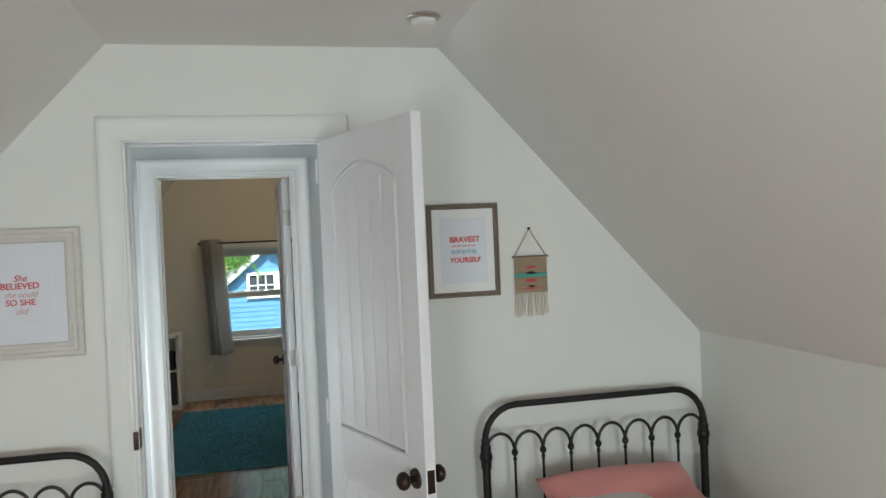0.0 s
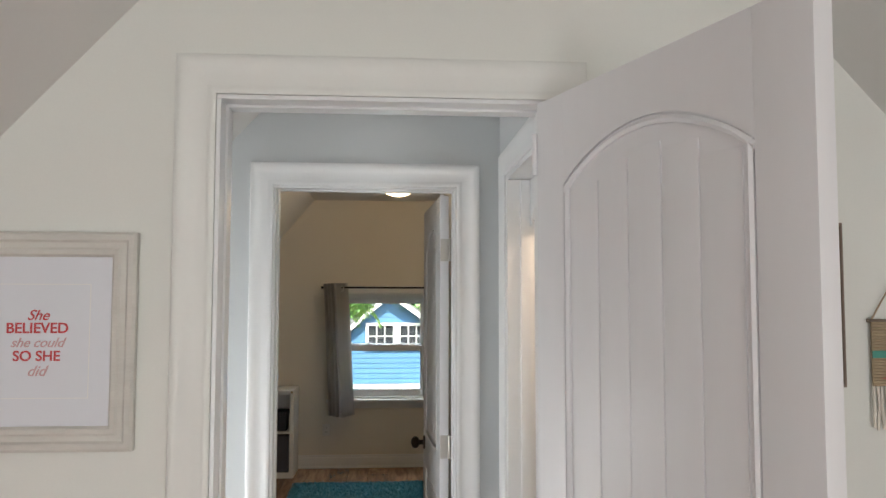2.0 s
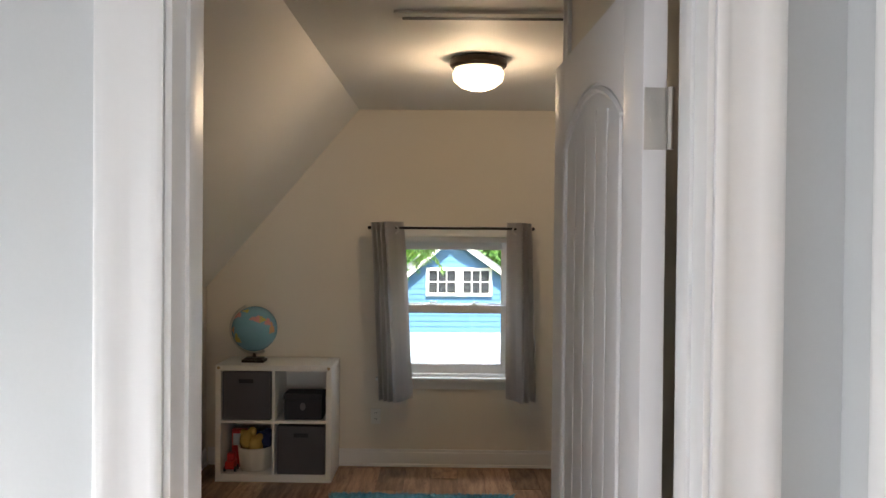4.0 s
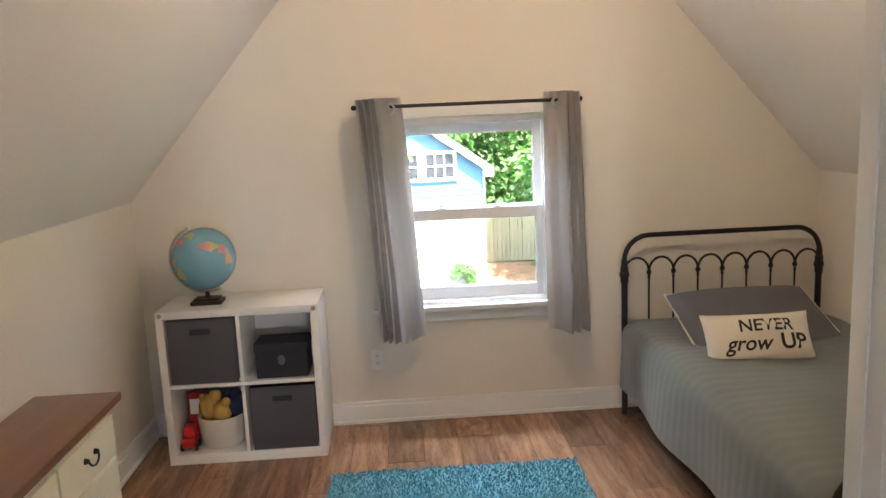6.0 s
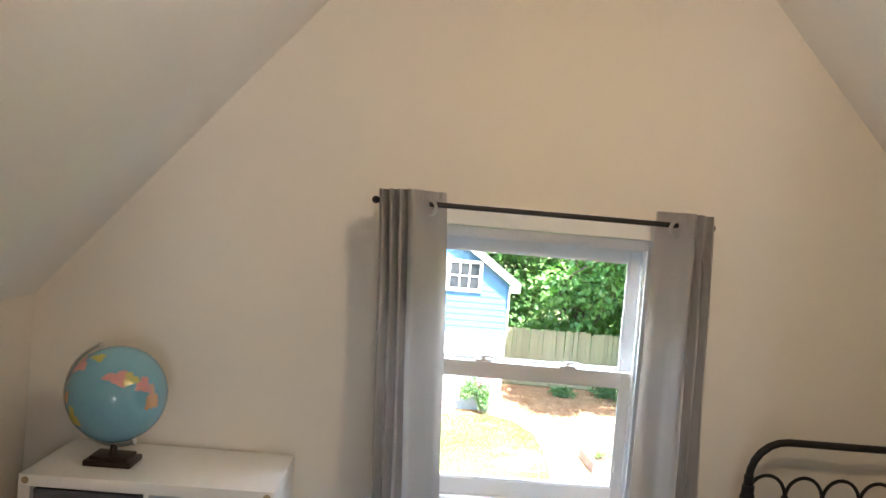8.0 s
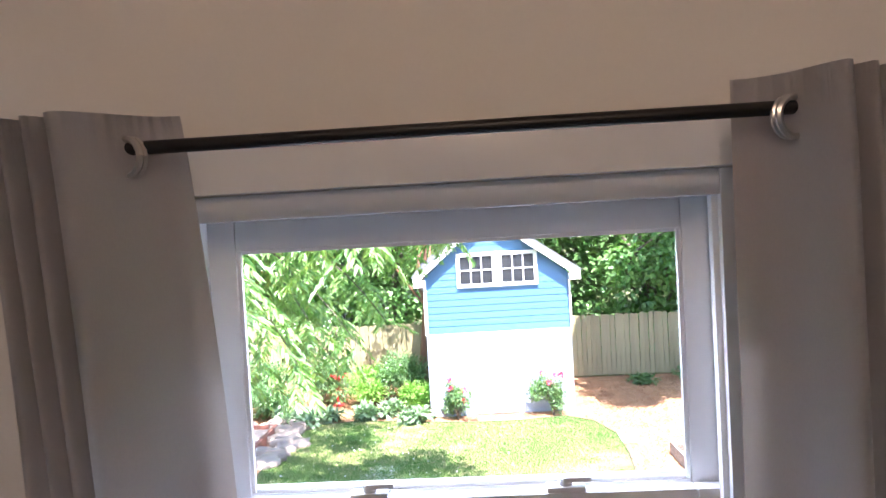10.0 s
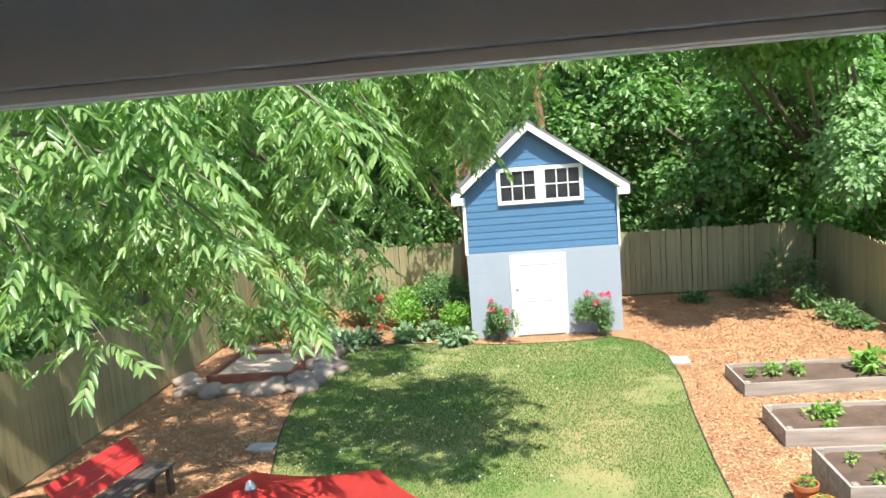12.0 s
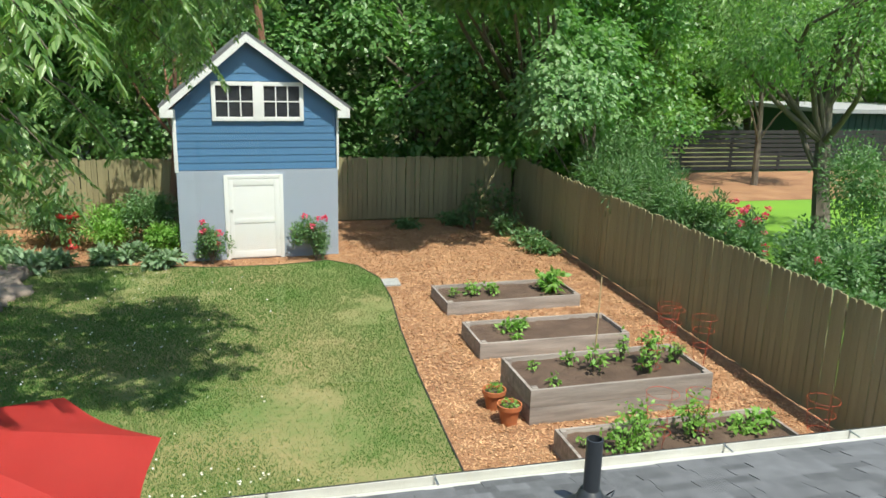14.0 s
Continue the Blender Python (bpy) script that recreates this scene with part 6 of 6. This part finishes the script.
tree("cedar_tree", "slim reddish trunk between the shed and the fence", (-1.85, 25.6, G), 6.5, 1.2, 2200, .14, L_BACK, LEAF4, .62, .11, 14, "", .2, None, M_REDBARK)

# the overhanging pinnate-leaved tree beside the house
wal = thing("walnut_tree", "overhanging tree with drooping pinnate leaf sprays", "tree", (-8.3, 12.2, G))
bm = bmesh.new()
limb(bm, (0, 0, -.1), (.6, .2, 7.0), .34, .2, .03, 9)
P, D, LL, WW = [], [], [], []
RP = []
def spray(a, b, count):
    """A hanging twig from a to b that carries compound leaves."""
    a, b = Vector(a), Vector(b)
    tw = [a.lerp(b, t) + Vector((0, 0, -.35 * t * t + .2 * math.sin(3.14 * t))) * (b - a).length * .5 for t in np.linspace(0, 1, 6)]
    tube(bm, tw, .01, 4, [.016, .013, .01, .008, .006, .004])
    for i in range(count):
        t = rng.uniform(.1, 1)
        f = t * 5
        k0 = min(4, int(f))
        root_ = np.array(tw[k0].lerp(tw[k0 + 1], f - k0))
        az = rng.uniform(0, 6.283)
        d = np.array((math.cos(az) * .75, math.sin(az) * .75, rng.uniform(-1.0, -.15)))
        d /= np.linalg.norm(d)
        ln = rng.uniform(.26, .42)
        sag = np.array((0, 0, -.22))
        side = np.cross(d, (0, 0, 1.0)); side /= np.linalg.norm(side) + 1e-6
        m_ = 8
        for j in range(m_):
            s_ = (j + 1) / m_
            p = root_ + d * ln * s_ + sag * ln * s_ * s_
            for sg in (-1, 1):
                P.append(p); D.append(side * sg * .8 + d * .75 + (0, 0, -.35 + rng.normal() * .15)); LL.append(rng.uniform(.075, .13) * (1.1 - .25 * abs(s_ - .6)))
        P.append(root_ + d * ln * 1.02 + sag * ln); D.append(d + (0, 0, -.4)); LL.append(.105)
        RP.append((root_, root_ + d * ln + sag * ln))


O = np.array((-8.3, 12.2, G))
for k in range(150):
    az = radians(rng.uniform(-40, 1))
    dist = rng.uniform(4.0, 11.5)
    tipz = 1.45 + dist * math.tan(radians(rng.uniform(-10, 13)))
    if az > radians(-10):
        if dist < 6.5:
            continue
        tipz = 1.45 + dist * math.tan(radians(rng.uniform(-7.5 if az < radians(-7.5) else 2.6, 11)))
    c = np.array((.25 + dist * math.sin(az), 5.6 + dist * math.cos(az), tipz))
    if c[1] < 7.6:
        c[1] += 1.2
    st = c + np.array((-rng.uniform(.5, 1.3), rng.uniform(-.5, .5), rng.uniform(.5, 1.1)))
    spray(st - O, c - O, 20)
for k in range(44):
    az, dist = radians(rng.uniform(-9, 6)), rng.uniform(7.5, 11.5)
    c = np.array((.25 + dist * math.sin(az), 5.6 + dist * math.cos(az), 1.45 + dist * math.tan(radians(rng.uniform(-6.5 if az < radians(-7.5) else 2.6 if az < radians(2) else 4, 11)))))
    st = c + np.array((-rng.uniform(.6, 1.4), rng.uniform(-.5, .5), rng.uniform(.3, .8)))
    spray(st - O, c - O, 14)
for k in range(26):
    az, dist = radians(rng.uniform(-6.2, -2.6)), rng.uniform(8.5, 11.5)
    c = np.array((.25 + dist * math.sin(az), 5.6 + dist * math.cos(az), 1.45 + dist * math.tan(radians(rng.uniform(-2.5 if az < radians(-4.6) else .3, 5)))))
    st = c + np.array((-rng.uniform(.6, 1.3), rng.uniform(-.4, .4), rng.uniform(.4, .9)))
    spray(st - O, c - O, 11)
for k in range(330):
    c = np.array((rng.uniform(-8.8, -1.1), rng.uniform(11.8, 18.4), rng.uniform(4.6, 7.4)))
    st = c + np.array((-rng.uniform(.5, 1.3), rng.uniform(-.5, .5), rng.uniform(.4, 1)))
    spray(st - O, c - O, 16)
for e in ((3.5, -1.0, 6.0), (5.0, 2.5, 6.2), (4.5, 5.5, 6.5), (6.8, .2, 6.3), (7.2, 4.0, 6.4), (1.5, 5.0, 7)):
    limb(bm, (.5, .2, 5.2), e, .12, .03, .1, 8)
part("trunk", bm, M_BARK, wal, "brown bark trunk, limbs and twigs")
n = len(P)
LL = np.array(LL)
cr_ = new("crown", leaves("crown", L_NEAR, np.array(P), np.array(D), LL, LL * .29, LEAF6))
cr_.parent = wal
tagged(cr_, kind="stuff")

# loose chips on the mulch
crng = np.random.default_rng(41)
n = 120000
px, py = crng.uniform(-7.7, 7.6, n), crng.uniform(10.5, 27.1, n)
k = ~inside(px, py, LAWN)
px, py = px[k], py[k]
n = len(px)
az = crng.uniform(0, 6.283, n)
CHIP = (np.array([(0, .5, 0), (0, -.5, 0), (.9, -.4, .08), (1, .35, .1)]), [(0, 1, 2, 3)])
tagged(new("wood_chips", leaves("wood_chips", M_CHIP, np.stack([px, py, G + crng.uniform(.003, .016, n)], 1), np.stack([np.cos(az), np.sin(az), crng.uniform(-.1, .25, n)], 1), crng.uniform(.022, .06, n), crng.uniform(.010, .024, n), CHIP)), "loose rust-brown wood chips on the garden paths", "wood chips", kind="stuff")

# ---- small pieces: planks, tiles, shingles ----
pme = mesh("plank", box(-.0895, -.6, -.011, .0895, .6, 0, .0015), M_WOOD)
i = 0
for c in range(21):
    x = -1.58 + .09 + c * .18
    y = 1.24 - (c * .47 % 1.2)
    while y < 5.7:
        a, b = max(y, .06), min(y + 1.197, 5.68)
        if b - a > .05 and not (x > .66 and a < 2.8):
            piece("plank", pme, floor, Matrix.Translation((x, (a + b) / 2, 0)) @ Matrix.Diagonal((1, (b - a) / 1.2, 1, 1)))
        y += 1.2
bm = bmesh.new()
for c in range(20):
    for r_ in range(5):
        x, y = -1.28 + .09 + c * .18, -4.7 + r_ * .95
        if x < 2.1:
            bx(bm, x - .0895, y, -.0105, x + .0895, min(y + .947, .058), 0)
part("plank_rest", bm, M_WOOD, floor, smooth=None)["kind"] = "stuff"

tw_ = bpy.data.objects["wall_tiled_back"]
tme = mesh("tile", box(-.1985, -.007, -.1915, .1985, 0, .1915, .002), M_TILE)
mme = mesh("mosaic_tile", box(-.0125, -.0075, -.0125, .0125, 0, .0125, .001), M_MOSAIC)
bme = mesh("mosaic_tile", box(-.0125, -.0075, -.0125, .0125, 0, .0125, .001), M_TILE)
ROWS = (.43, .815, 1.284, 1.669, 2.054)
for z in ROWS:
    for c in range(4):
        x = .873 + c * .4
        if z - .19 < top(S1, x - .2) and x < 1.8:
            piece("tile", tme, tw_, Matrix.Translation((x, 2.75, z)))
for r_ in range(3):
    for c in range(41):
        dark = r_ == 0 and c % 4 != 2 or r_ == 1 and c % 3 == 1 or r_ == 2 and c % 5 in (0, 3)
        piece("mosaic_tile", mme if dark else bme, tw_, Matrix.Translation((.66 + c * .027, 2.75, 1.0225 + r_ * .027)))
ts_ = bpy.data.objects["wall_tiled_side"]
for z in ROWS[:3]:
    for c in range(3):
        piece("tile", tme, ts_, pose(1.76, 2.54 - c * .4, z, 0, 0, -90))
for r_ in range(3):
    for c in range(26):
        piece("mosaic_tile", mme if (c + 2 * r_) % 3 else bme, ts_, pose(1.76, 2.73 - c * .027, 1.0225 + r_ * .027, 0, 0, -90))

ang = -math.atan(SL)
sme = mesh("shingle", prism(bmesh.new(), [(-.5, -.16, .0006), (-.5, .075, .010), (-.5, .075, .0), (-.5, -.16, .0)], (1, 0, 0)), M_ROOF)
rest = bmesh.new()
row, y = 0, EY - .04
while y > 5.98:
    x = RX0 + (row * .37 % .31)
    while x < RX1 - .2:
        w = rng.choice((.12, .16, .26, .22, .18))
        m_ = Matrix.Translation((x + w / 2, y - .03, rz(y - .03) - .012 + rng.uniform(0, .0022))) @ Matrix.Rotation(ang, 4, "X") @ Matrix.Diagonal((w - .001, 1, rng.choice((.92, 1, 1.35)), 1))
        if -2.6 < x < 4.2 and y > 8.47:
            piece("shingle", sme, roof, m_)
        else:
            vs = [rest.verts.new(m_ @ v.co) for v in sme.vertices]
            for p in sme.polygons:
                rest.faces.new([vs[q] for q in p.vertices])
        x += w
    y -= .1
    row += 1
part("shingle_rest", rest, M_ROOFJ, roof, smooth=None)["kind"] = "stuff"
